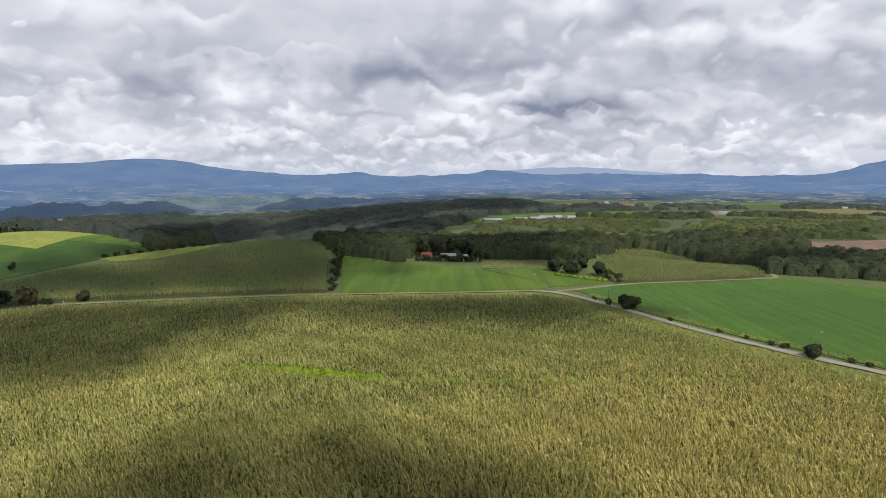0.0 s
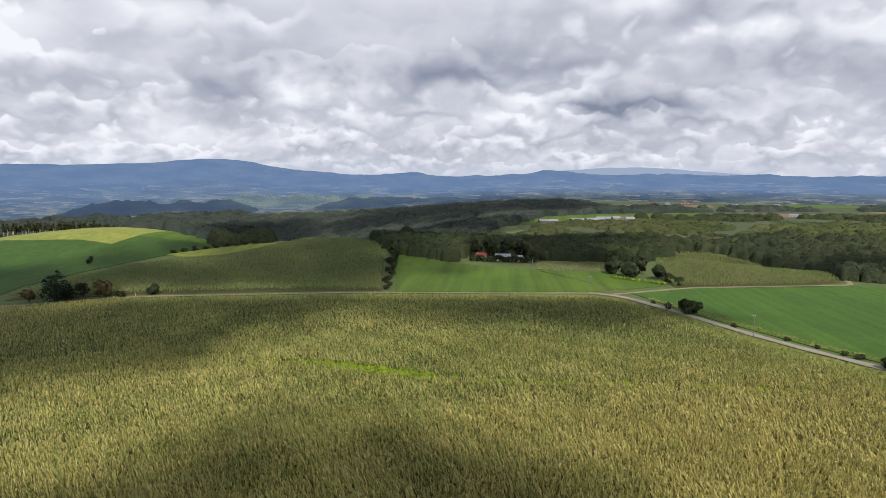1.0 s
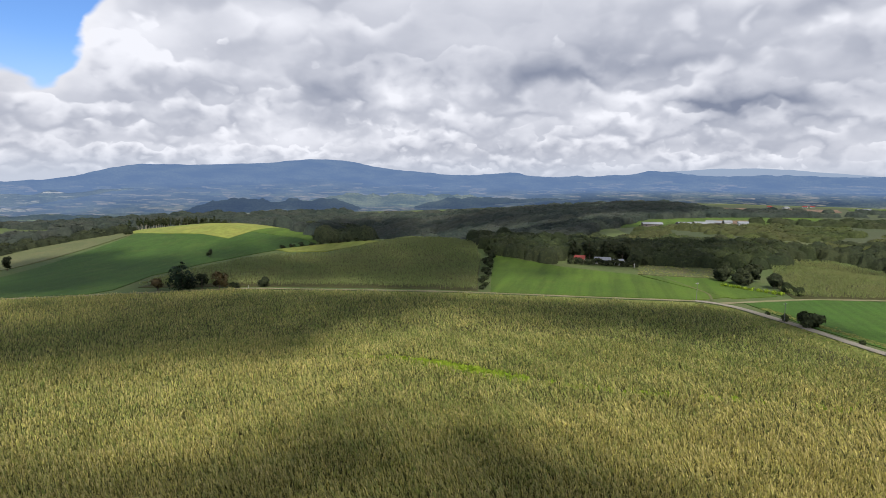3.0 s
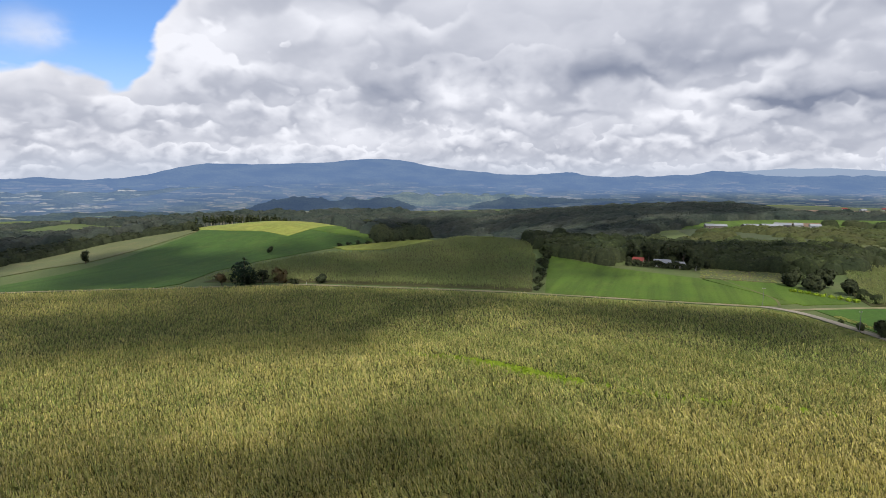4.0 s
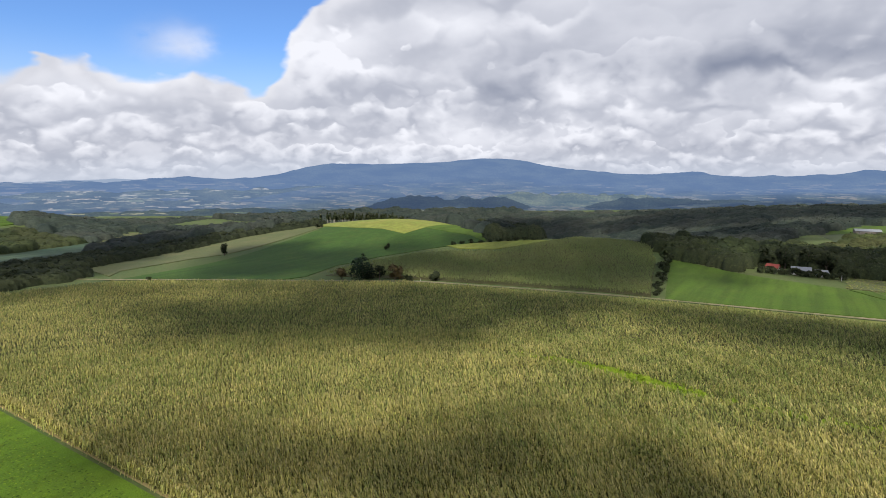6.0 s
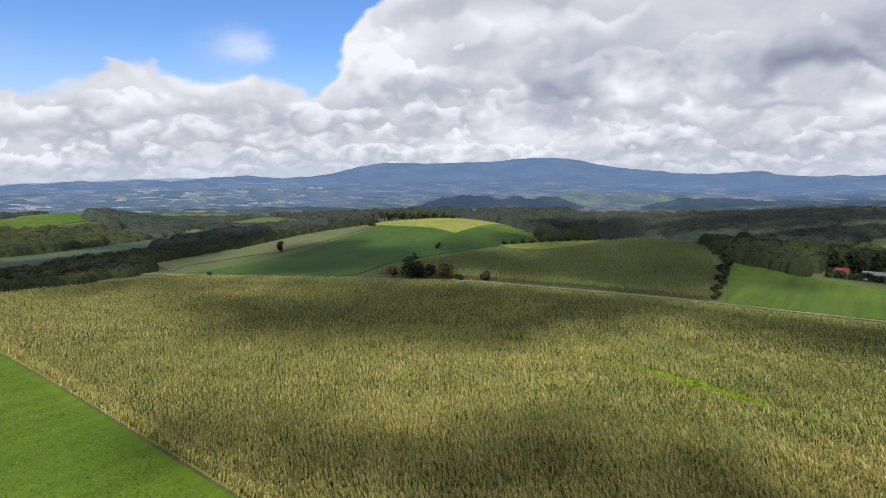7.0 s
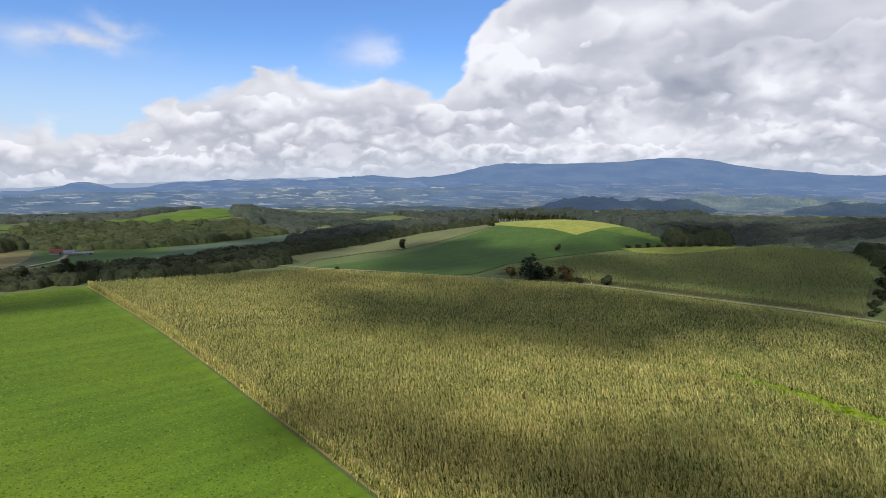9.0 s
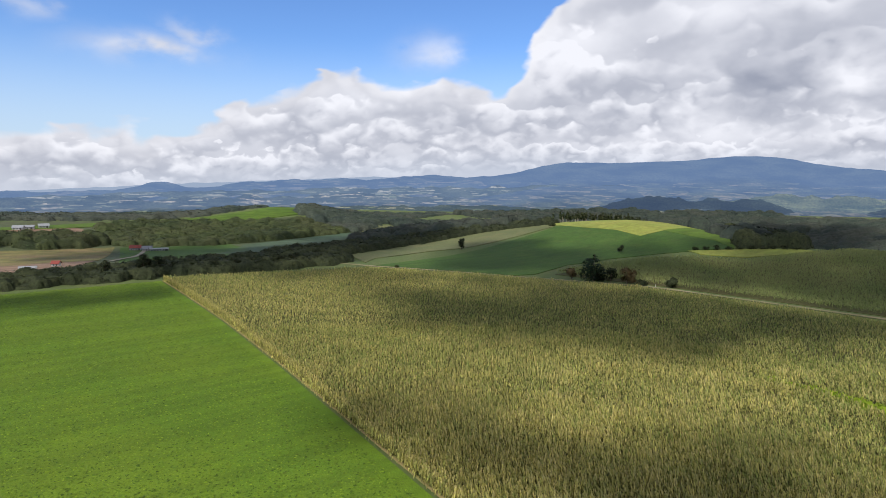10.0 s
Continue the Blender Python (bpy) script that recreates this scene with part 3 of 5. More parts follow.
def corn_plant(rng, leaves, height_m, spread, wide, low=0.35):
    """One corn plant: arching leaves all round a stalk and a tassel on top."""
    verts, faces, index = [], [], []
    for i in range(leaves):
        a = rng.uniform(0, 2 * np.pi)
        z0 = height_m * rng.uniform(low, 0.88)
        reach, rise = spread * rng.uniform(0.6, 1.2), height_m * rng.uniform(0.12, 0.34)
        d, s = np.array([math.cos(a), math.sin(a), 0]), np.array([-math.sin(a), math.cos(a), 0]) * wide
        base, mid, tip = np.array([0, 0, z0]), d * reach * 0.45 + [0, 0, z0 + rise], d * reach + [0, 0, z0 + rise * rng.uniform(-0.9, 1.3)]
        k = len(verts)
        if i % 2:
            verts += [base - s * 0.8, base + s * 0.8 + d * reach * 0.2, mid * 0.4 + tip * 0.6 + [0, 0, rise * 0.7]]
        else:
            verts += [mid - s * 1.2, mid + s * 1.2, tip - [0, 0, rise * 0.6]]
        faces.append((k, k + 1, k + 2))
        index.append(0)
    for a in rng.uniform(0, np.pi, 2):
        s = np.array([math.cos(a), math.sin(a), 0]) * 0.09 * wide / 0.1
        lean = np.array([*rng.normal(0, 0.08, 2), 0])
        k = len(verts)
        verts += [np.array([0, 0, height_m * 0.7]), lean + s * 0.9 + [0, 0, height_m * 1.06], lean - s * 0.9 + [0, 0, height_m * 1.12]]
        faces.append((k, k + 1, k + 2))
        index.append(1)
    return np.array(verts), np.array(faces), np.array(index)


def spread_copies(templates, x, y, z, scale, rng, tone, stretch=None, round_from=None, lean=None):
    """Joins turned and scaled copies of the templates at the given places: verts, faces, material index, tone,
    and, if round_from gives a height, normals that swell out from there as a leafy mass does."""
    pick = rng.integers(0, len(templates), len(x))
    turn = rng.uniform(0, 2 * np.pi, len(x))
    stretch = np.ones(len(x)) if stretch is None else stretch
    vs, fs, ix, tn, nm, base = [], [], [], [], [], 0
    for k, (v, f, i) in enumerate(templates):
        if round_from is not None:  # faces look the way the mass swells
            q = v[f]
            out = np.cross(q[:, 1] - q[:, 0], q[:, 2] - q[:, 0])
            back = (out * (q.mean(1) - [0, 0, round_from])).sum(1) < 0
            f = np.where(back[:, None], f[:, ::-1], f)
        m = pick == k
        if not m.any():
            continue
        c, s, q = np.cos(turn[m])[:, None], np.sin(turn[m])[:, None], scale[m][:, None]
        rise = v[:, 2] * q * stretch[m][:, None]
        tip_x, tip_y = (0, 0) if lean is None else (rise * lean[0][m][:, None], rise * lean[1][m][:, None])
        out = np.stack([(v[:, 0] * c - v[:, 1] * s) * q + x[m][:, None] + tip_x, (v[:, 0] * s + v[:, 1] * c) * q + y[m][:, None] + tip_y, rise + z[m][:, None]], -1)
        count = m.sum()
        vs.append(out.reshape(-1, 3))
        fs.append((f[None] + (np.arange(count) * len(v))[:, None, None]).reshape(-1, f.shape[1]) + base)
        ix.append(np.tile(i, count))
        tn.append(np.repeat(tone[m], len(v)))
        if round_from is not None:
            w = v - np.array([0, 0, round_from])
            w = w / (np.linalg.norm(w, axis=1)[:, None] + 1e-6) + np.array([0, 0, 0.25])
            w /= np.linalg.norm(w, axis=1)[:, None]
            nm.append(np.stack([w[:, 0] * c - w[:, 1] * s, w[:, 0] * s + w[:, 1] * c, np.broadcast_to(w[:, 2], (count, len(w)))], -1).reshape(-1, 3))
        base += count * len(v)
    return np.concatenate(vs), np.concatenate(fs), np.concatenate(ix), np.concatenate(tn), (np.concatenate(nm) if nm else None)


def corn(name, poly, zones, label, seed, gap_line=None, mats=None):
    """A standing corn crop; zones: nearest, farthest, row spacing, plant spacing, leaves, size."""
    rng = np.random.default_rng(seed)
    for near, far, row, gap, leaves, size in zones:
        x, y = scatter(poly, gap, row, rng, turn=-1.5)
        d = np.hypot(x, y)
        ahead = (y > -20) & (np.degrees(np.arctan2(-x, y)) > -42)
        m = (d >= near) & (d < far) & ahead
        if gap_line is not None:
            p = along(gap_line, 3.0)[0]
            near_gap = np.array([np.hypot(p[:, 0] - u, p[:, 1] - v).min() for u, v in zip(x[m], y[m])])
            m[np.flatnonzero(m)[near_gap < 1.0 + 2.0 * np.exp(-((x[m] + 30) / 16) ** 2)]] = False
        x, y = x[m], y[m]
        patch = np.sin(x * 0.31 + 2 * np.sin(y * 0.11)) * np.sin(y * 0.27 + 1.7 * np.sin(x * 0.09))
        scale = size * (1 + 0.10 * rng.standard_normal(len(x)) + 0.07 * patch)
        # riper near and west; the last term paints extra brightness into the east
        tan_share = np.clip((185 - np.hypot(x, y)) / 110, 0, 1) * 0.42 + np.clip((-x - 20) / 130, 0, 1) * 0.22 + np.clip((x + 30) / 70, 0, 1) * np.clip((175 - y) / 60, 0, 1) * 0.55
        drift = np.sin(x * 0.043 + 1.5 * np.sin(y * 0.031)) * np.sin(y * 0.052 + 0.8)
        tone = np.clip(0.24 + tan_share + 0.14 * drift + 0.14 * patch + 0.26 * rng.standard_normal(len(x)), 0, 1)
        templates = [corn_plant(rng, leaves, 2.3, 0.5, 0.075) for _ in range(10)]
        gust = np.sin(x * 0.17 + 2.2 * np.sin(y * 0.07 + 1)) * np.sin(y * 0.21 + 1.9 * np.sin(x * 0.06)) + 0.5 * np.sin(x * 0.61 + y * 0.47)
        blown = np.clip((x + 150) / 130, 0.12, 1.0)
        lean = (blown * (-0.20 - 0.22 * gust + rng.normal(0, 0.16, len(x))), blown * (-0.12 + 0.20 * gust + rng.normal(0, 0.16, len(x))))
        stretch = np.full(len(x), 1.0 / size)
        v, f, i, t, _ = spread_copies(templates, x, y, height(x, y) + 0.1, scale, rng, tone, stretch, None, lean)
        tagged(mesh_of(name, v, f, mats or [CORN_LEAF, CORN_TOP], i, t), label, "corn", kind="stuff")


GAP = [(-66, 147), (-52, 150), (-38, 147), (-18, 142), (5, 140), (32, 142), (72, 142)]
corn("corn_crop", CORN, [(70, 125, 0.75, 0.40, 8, 1.0), (125, 185, 0.8, 0.55, 5, 1.2), (185, 320, 0.95, 0.8, 4, 1.4)], "ripening green and tan corn standing in dense rows", 1, GAP)


def corn_edge(line, seed):
    """The crop's outer row, leafy from top to bottom."""
    rng = np.random.default_rng(seed)
    p, d = along(line, 0.3)
    x, y = (np.concatenate([p[:, k] + o * rng.uniform(0.6, 1.4) + rng.normal(0, 0.12, len(p)) for o in (-0.6, 0.2, 0.8)]) for k in (0, 1))
    templates = [corn_plant(rng, 9, 2.3, 0.6, 0.11, 0.02) for _ in range(8)]
    v, f, i, t, _ = spread_copies(templates, x, y, height(x, y) + 0.1, rng.normal(1.0, 0.08, len(x)), rng, np.clip(rng.normal(0.8, 0.2, len(x)), 0, 1))
    tagged(mesh_of("corn_crop", v, f, [CORN_LEAF, CORN_TOP], i, t), "outer row of tan corn beside the grass", "corn", kind="stuff")


corn_edge([(-286, 59.6), (-193, 58.6), (-140, 56.6), (-69, 52.6), (10, 48.4)], 8)
corn("corn_crop", HILL_CORN, [(200, 520, 1.05, 0.95, 4, 1.6)], "green corn on a rounded hill behind the track", 2, None, [CORN_GREEN, CORN_GREEN_TOP])
corn("corn_crop", EAST_CORN, [(200, 600, 1.4, 1.25, 5, 1.9)], "green corn beside the dark gully", 3, None, [CORN_GREEN, CORN_GREEN_TOP])


def leaf_mounds(name, xy, mat, size, label, category, seed, lift=0.2):
    """Low leafy mounds, a ridge with two slopes each."""
    rng = np.random.default_rng(seed)
    templates = []
    for _ in range(8):
        a, h = rng.uniform(0, np.pi), rng.uniform(0.1, 0.28)
        d, s = np.array([math.cos(a), math.sin(a), 0]) * rng.uniform(0.3, 0.6), np.array([-math.sin(a), math.cos(a), 0]) * rng.uniform(0.25, 0.45)
        v = np.array([-d - s, d - s, d * 0.5 + [0, 0, h], -d * 0.5 + [0, 0, h * 0.8], d + s, -d + s])
        templates.append((v, np.array([(0, 1, 2, 3), (4, 5, 3, 2)]), np.zeros(2, int)))
    x, y = xy
    v, f, i, t, _ = spread_copies(templates, x, y, height(x, y) + lift, size * rng.uniform(0.6, 1.4, len(x)), rng, rng.random(len(x)))
    return tagged(mesh_of(name, v, f, [mat], i, t), label, category, kind="stuff")


def tufts(name, xy, mat, size, label, category, seed, lift=0.2):
    """Low tufts of blades, three to a tuft."""
    rng = np.random.default_rng(seed)
    templates = []
    for _ in range(6):
        v, f = [], []
        for a in rng.uniform(0, 2 * np.pi, 3):
            d, s = np.array([math.cos(a), math.sin(a), 0]), np.array([-math.sin(a), math.cos(a), 0]) * 0.16
            k = len(v)
            v += [-s * 0.6, s * 0.6, d * 0.4 + s + [0, 0, 0.5 * rng.uniform(0.5, 1)], d * 0.4 - s + [0, 0, 0.5 * rng.uniform(0.5, 1)]]
            f.append((k, k + 1, k + 2, k + 3))
        templates.append((np.array(v), np.array(f), np.zeros(3, int)))
    x, y = xy
    scale = size * rng.uniform(0.6, 1.4, len(x))
    v, f, i, t, nm = spread_copies(templates, x, y, height(x, y) + lift, scale, rng, rng.random(len(x)), None, -0.6)
    return tagged(mesh_of(name, v, f, [mat], i, t, normals=nm), label, category, kind="stuff")


rng = np.random.default_rng(5)
near_grass = scatter([(-288, 56), (-140, 53), (-55, 48), (-70, 0), (-288, -10)], 0.55, 0.55, rng, 0.5)
leaf_mounds("grass_tufts", near_grass, GRASS_BLADE, 0.42, "bright green clover tufts", "grass", 6)
p, d = along(GAP, 0.12)
wide = 0.45 + 1.3 * np.exp(-((p[:, 0] + 30) / 16) ** 2)
keep = rng.random(len(p)) < 0.12 + np.exp(-((p[:, 0] + 34) / 15) ** 2)
p, wide = p[keep], wide[keep]
weedy = (np.tile(p[:, 0], 3) + rng.normal(0, 1, 3 * len(p)) * np.tile(wide, 3), np.tile(p[:, 1], 3) + rng.normal(0, 1, 3 * len(p)) * np.tile(wide, 3))
tufts("weed_strip", weedy, WEED, 1.7, "bright green weeds along a gap in the corn", "weeds", 7, 0.9)
ribbon("bare_strip", [(-288, 58.9), (-193, 58.0), (-140, 56.1), (-69, 52.1), (60, 45.2)], 0.8, EARTH_EDGE, "thin bare earth strip between corn and grass", "soil", 0.3)
verge_spots = scatter([(40, 262), (52, 256), (68, 228), (80, 200), (90, 182), (100, 167), (114, 149), (138, 92), (105, 141), (92, 158), (73, 190), (50, 238), (38, 246)], 0.9, 0.9, rng, 0.5)
leaf_mounds("verge_weeds", verge_spots, VERGE_LEAF, 1.1, "tall yellow-green weeds on the verge", "weeds", 12)
p, d = along([(119, 156), (107, 172), (97, 187), (87, 205), (75, 230), (63, 256)], 0.35)
far_side = (np.tile(p[:, 0], 3) + rng.normal(2.2, 1.0, 3 * len(p)), np.tile(p[:, 1], 3) + rng.normal(1.2, 0.8, 3 * len(p)))
leaf_mounds("verge_weeds", far_side, VERGE_LEAF, 1.2, "weeds along the far side of the road", "weeds", 13)
rough_spots = scatter([(22, 331), (24, 364), (64, 366), (62, 332)], 1.5, 1.5, rng, 0.5)
leaf_mounds("fallow_tufts", rough_spots, VERGE_LEAF, 1.3, "brown and green tufts of fallow grass", "grass", 14)
ribbon("road", [(20, 352), (30, 335), (42, 305), (50, 285), (48, 268)], 1.1, ROUGH, "faint dirt path from the farmhouse to the road", "farm track", 0.42)

# ---------------------------------------------------------------- woods


def lobes(rng, count, rx, rz, base):
    """Centres and sizes of the rounded masses that make up a crown."""
    out = []
    for _ in range(count):
        a, r = rng.uniform(0, 2 * np.pi), rx * math.sqrt(rng.random()) * 0.62
        h = base + rz * rng.uniform(0.25, 1.55)
        k = 1 - 0.35 * abs(h - base - rz) / rz
        out.append((r * math.cos(a) * k, r * math.sin(a) * k, h, rx * rng.uniform(0.34, 0.55) * k))
    return out


def leaf_quads(rng, count, masses, size):
    """Leaf sprays over the masses' surfaces, turned at random but mostly outwards."""
    m = np.array(masses)
    w = m[:, 3] ** 2
    pick = rng.choice(len(m), count, p=w / w.sum())
    n = rng.normal(size=(count, 3))
    n[:, 2] += 0.35
    n /= np.linalg.norm(n, axis=1)[:, None]
    c = m[pick, :3] + n * m[pick, 3:4] * rng.uniform(0.75, 1.08, (count, 1)) * [1, 1, 0.85]
    f = n + rng.normal(0, 0.45, (count, 3))
    f /= np.linalg.norm(f, axis=1)[:, None]
    u = np.cross(f, rng.normal(size=(count, 3)))
    u /= np.linalg.norm(u, axis=1)[:, None]
    v = np.cross(f, u)
    s = size * rng.uniform(0.6, 1.3, (count, 1))
    corner = [c - u * s * 1.1 - v * s * 0.7, c + u * s * 1.2 - v * s * 0.4, c + u * s * 0.1 + v * s * 1.2]
    verts = np.stack(corner, 1).reshape(-1, 3)
    return verts, np.arange(count * 3).reshape(-1, 3)


def spire_template(rng, count, size, rx=2.2, tall=13.0):
    """A conifer: sprays on a cone, drooping, in loose tiers."""
    h = tall * (1 - np.sqrt(rng.random(count))) * 0.93 + tall * 0.07
    r = rx * (1 - h / tall) * (0.75 + 0.35 * np.sin(h * 2.4)) * rng.uniform(0.7, 1.1, count) + 0.1
    a = rng.uniform(0, 2 * np.pi, count)
    c = np.stack([r * np.cos(a), r * np.sin(a), h], 1)
    d = np.stack([np.cos(a), np.sin(a), np.full(count, -0.35)], 1)
    s = np.stack([-np.sin(a), np.cos(a), np.zeros(count)], 1)
    k = size * rng.uniform(0.6, 1.3, (count, 1))
    v = np.stack([c - s * k * 0.7, c + s * k * 0.7, c + d * k * 1.2], 1).reshape(-1, 3)
    return v, np.arange(count * 3).reshape(-1, 3), np.zeros(count, int)


_rng = np.random.default_rng(11)
FAR_CROWNS = "far"  # woods seen from afar: a coarser roof of leaves
SPIRES = [spire_template(_rng, 110, 0.9, rx=_rng.uniform(1.9, 2.7), tall=_rng.uniform(11, 15)) for _ in range(5)]


def canopy(x, y, reach, tall, tone, cell, rng):
    """The closed roof of a wood: every tree a lumpy dome, joined where they meet, and falling to the ground at the edge."""
    x0, y0 = x.min() - 12, y.min() - 12
    cols, rows = int((x.max() + 12 - x0) / cell) + 1, int((y.max() + 12 - y0) / cell) + 1
    top, hue = np.zeros(rows * cols), np.full(rows * cols, 0.5)
    phase, lump = rng.uniform(0, 6.28, (2, len(x))), rng.integers(3, 6, len(x))
    ci, cj = np.round((x - x0) / cell).astype(int), np.round((y - y0) / cell).astype(int)
    k = int(np.ceil(reach.max() * 1.15 / cell))
    for win in (False, True):
        for di in range(-k, k + 1):
            for dj in range(-k, k + 1):
                u, v = (ci + di) * cell + x0 - x, (cj + dj) * cell + y0 - y
                a = np.arctan2(v, u)
                q = np.hypot(u, v) / (reach * (1 + 0.16 * np.sin(lump * a + phase[0])))
                dome = tall * (0.50 + 0.50 * np.sqrt(np.clip(1 - q * q, 0, 1))) * (1 + 0.07 * np.sin(u * 2.1 + phase[1]) * np.sin(v * 1.9 + phase[0]))
                ok = (q < 1) & (ci + di >= 0) & (ci + di < cols) & (cj + dj >= 0) & (cj + dj < rows)
                at = ((cj + dj) * cols + ci + di)[ok]
                if not win:
                    np.maximum.at(top, at, dome[ok])
                else:
                    best = dome[ok] >= top[at] - 1e-6
                    hue[at[best]] = tone[ok][best]
    grid = (top > 0).reshape(rows, cols)
    wide = grid.copy()
    for ax in (0, 1):
        wide = wide | np.roll(wide, 1, ax) | np.roll(wide, -1, ax)
    faces = grid_faces(rows, cols)
    g, w = grid.ravel(), wide.ravel()
    faces = faces[w[faces].all(1) & g[faces].any(1)]
    used = np.unique(faces)
    back = np.zeros(rows * cols, int)
    back[used] = np.arange(len(used))
    px = x0 + (used % cols) * cell + rng.uniform(-0.28, 0.28, len(used)) * cell
    py = y0 + (used // cols) * cell + rng.uniform(-0.28, 0.28, len(used)) * cell
    pz = height(px, py) + np.where(g[used], top[used] * (1 + rng.normal(0, 0.035, len(used))), -0.4)
    return np.stack([px, py, pz], 1), back[faces], hue[used]


def leaf_sprays(v, f, tone, size, density, rng):
    """Loose sprays of leaves that stand out of a canopy."""
    q = v[f]
    n = np.cross(q[:, 2] - q[:, 0], q[:, 3] - q[:, 1])
    area = np.linalg.norm(n, axis=1) / 2
    n /= np.linalg.norm(n, axis=1)[:, None] + 1e-9
    pick = np.flatnonzero(rng.random(len(f)) < area * density)
    c = q[pick].mean(1) + n[pick] * size * 0.25 + rng.normal(0, 0.3, (len(pick), 3))
    out = n[pick] + rng.normal(0, 0.3, (len(pick), 3))
    out /= np.linalg.norm(out, axis=1)[:, None]
    a = np.cross(out, rng.normal(size=(len(pick), 3)))
    a /= np.linalg.norm(a, axis=1)[:, None]
    b = np.cross(out, a)
    s = size * rng.uniform(0.6, 1.4, (len(pick), 1))
    verts = np.stack([c - a * s - b * s * 0.6, c + a * s - b * s * 0.5, c + b * s * 1.1], 1).reshape(-1, 3)
    return verts, np.arange(len(verts)).reshape(-1, 3), np.repeat(np.clip(tone[f[pick, 0]] + rng.normal(0, 0.2, len(pick)), 0, 1), 3), np.repeat(n[pick], 3, 0)


def wood(name, poly, gap, mat, label, seed, scale=1.0, templates=None, thin=0.0, sink=0.5):
    rng = np.random.default_rng(seed)
    x, y = scatter(poly, gap, gap, rng, 0.45)
    if thin:
        open_ = np.sin(x * 0.021 + 1.3 * np.sin(y * 0.017 + seed)) * np.sin(y * 0.023 + 1.1 * np.sin(x * 0.013)) + rng.normal(0, 0.25, len(x))
        keep = open_ > thin - 1.0
        x, y = x[keep], y[keep]
    size = scale * np.clip(1 + 0.22 * rng.standard_normal(len(x)), 0.5, 1.6)
    drift = 0.5 + 0.3 * np.sin(x * 0.045 + seed) * np.sin(y * 0.04 + 0.7 * seed)
    tone = np.clip(drift + 0.28 * rng.standard_normal(len(x)), 0, 1)
    if templates is SPIRES:
        v, f, i, t, nm = spread_copies(templates, x, y, height(x, y) - sink * size, size, rng, tone, None, 3.0)
        return tagged(mesh_of(name, v, f, [mat], i, t, normals=nm), label, "woodland", kind="stuff")
    few = rng.random(len(x)) < 0.8  # saplings and scrub between the trees
    bx, by, bt = x[few] + rng.normal(0, gap * 0.55, few.sum()), y[few] + rng.normal(0, gap * 0.55, few.sum()), tone[few]
    reach = np.concatenate([gap * 0.78 * np.sqrt(size / scale), gap * rng.uniform(0.35, 0.6, len(bx))])
    tall = np.concatenate([8.6 * size, scale * rng.uniform(2.0, 4.5, len(bx))])
    v, f, t = canopy(np.concatenate([x, bx]), np.concatenate([y, by]), reach, tall, np.concatenate([tone, bt * 0.8]), 1.25 if templates is None else 1.9 if gap < 10 else 2.6, rng)
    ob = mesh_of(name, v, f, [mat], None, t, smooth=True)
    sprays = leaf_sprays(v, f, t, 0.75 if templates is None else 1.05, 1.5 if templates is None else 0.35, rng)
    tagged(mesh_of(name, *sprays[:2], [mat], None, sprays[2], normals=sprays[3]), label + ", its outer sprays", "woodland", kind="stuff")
    return tagged(ob, label, "woodland", kind="stuff")


# behind the house and the hay meadow
wood("woodland", [(-78, 392), (-60, 366), (-20, 346), (-18, 372), (18, 376), (24, 366), (66, 368), (108, 380), (110, 450), (160, 490), (60, 520), (-60, 500), (-90, 420)], 6.3, LEAF, "dark mixed broadleaf wood behind the farmhouse", 21, 0.85)
wood("woodland", [(-100, 480), (-60, 505), (60, 525), (160, 495), (120, 560), (-20, 700), (-180, 620), (-150, 490)], 7.5, LEAF, "dark broadleaf wood stretching up the valley", 22, 0.95, FAR_CROWNS)
wood("woodland", [(60, 520), (170, 490), (330, 520), (330, 610), (240, 610), (220, 560), (120, 560), (110, 640), (-20, 690)], 6.5, LEAF_SUNLIT, "lighter sunlit broadleaf trees on the valley floor", 23, 0.72, FAR_CROWNS, 0.95)
wood("woodland", [(176, 316), (190, 322), (215, 345), (260, 340), (300, 385), (262, 420), (300, 500), (240, 540), (170, 520), (150, 486), (170, 486), (192, 462), (205, 425), (200, 370)], 6.5, LEAF_DARK, "dark trees filling the gully", 24, 0.85)
wood("woodland", [(215, 345), (186, 318), (260, 290), (330, 240), (380, 300), (310, 385), (260, 340)], 6.5, LEAF_DARK, "dark trees along the gully's far bank", 25, 0.8)
wood("woodland", [(-20, 705), (110, 640), (330, 620), (600, 640), (560, 700), (260, 740), (0, 780)], 9, LEAF_SUNLIT, "loose belts of broadleaf trees on the plain", 26, 0.55, FAR_CROWNS, 1.15)
wood("woodland", [(330, 520), (480, 470), (700, 560), (720, 660), (440, 630), (330, 610)], 9, LEAF_SUNLIT, "scattered broadleaf trees among fields", 27, 0.66, FAR_CROWNS, 1.15)
wood("woodland", [(190, 830), (330, 770), (700, 800), (760, 880), (540, 890), (330, 845)], 9.5, LEAF, "tree belts by the greenhouses", 28, 0.62, FAR_CROWNS, 1.05)
wood("woodland", [(-180, 900), (20, 900), (300, 970), (600, 1080), (1100, 900), (1200, 1050), (900, 1200), (420, 1140), (20, 1150), (-200, 1150)], 11, LEAF_HAZY, "dark tree belts far out on the plain", 29, 0.7, FAR_CROWNS, 1.1)
wood("woodland", [(-20, 700), (0, 790), (20, 800), (60, 900), (-180, 900), (-190, 640)], 8.5, LEAF_HAZY, "dark wood beyond the valley", 42, 0.85, FAR_CROWNS)
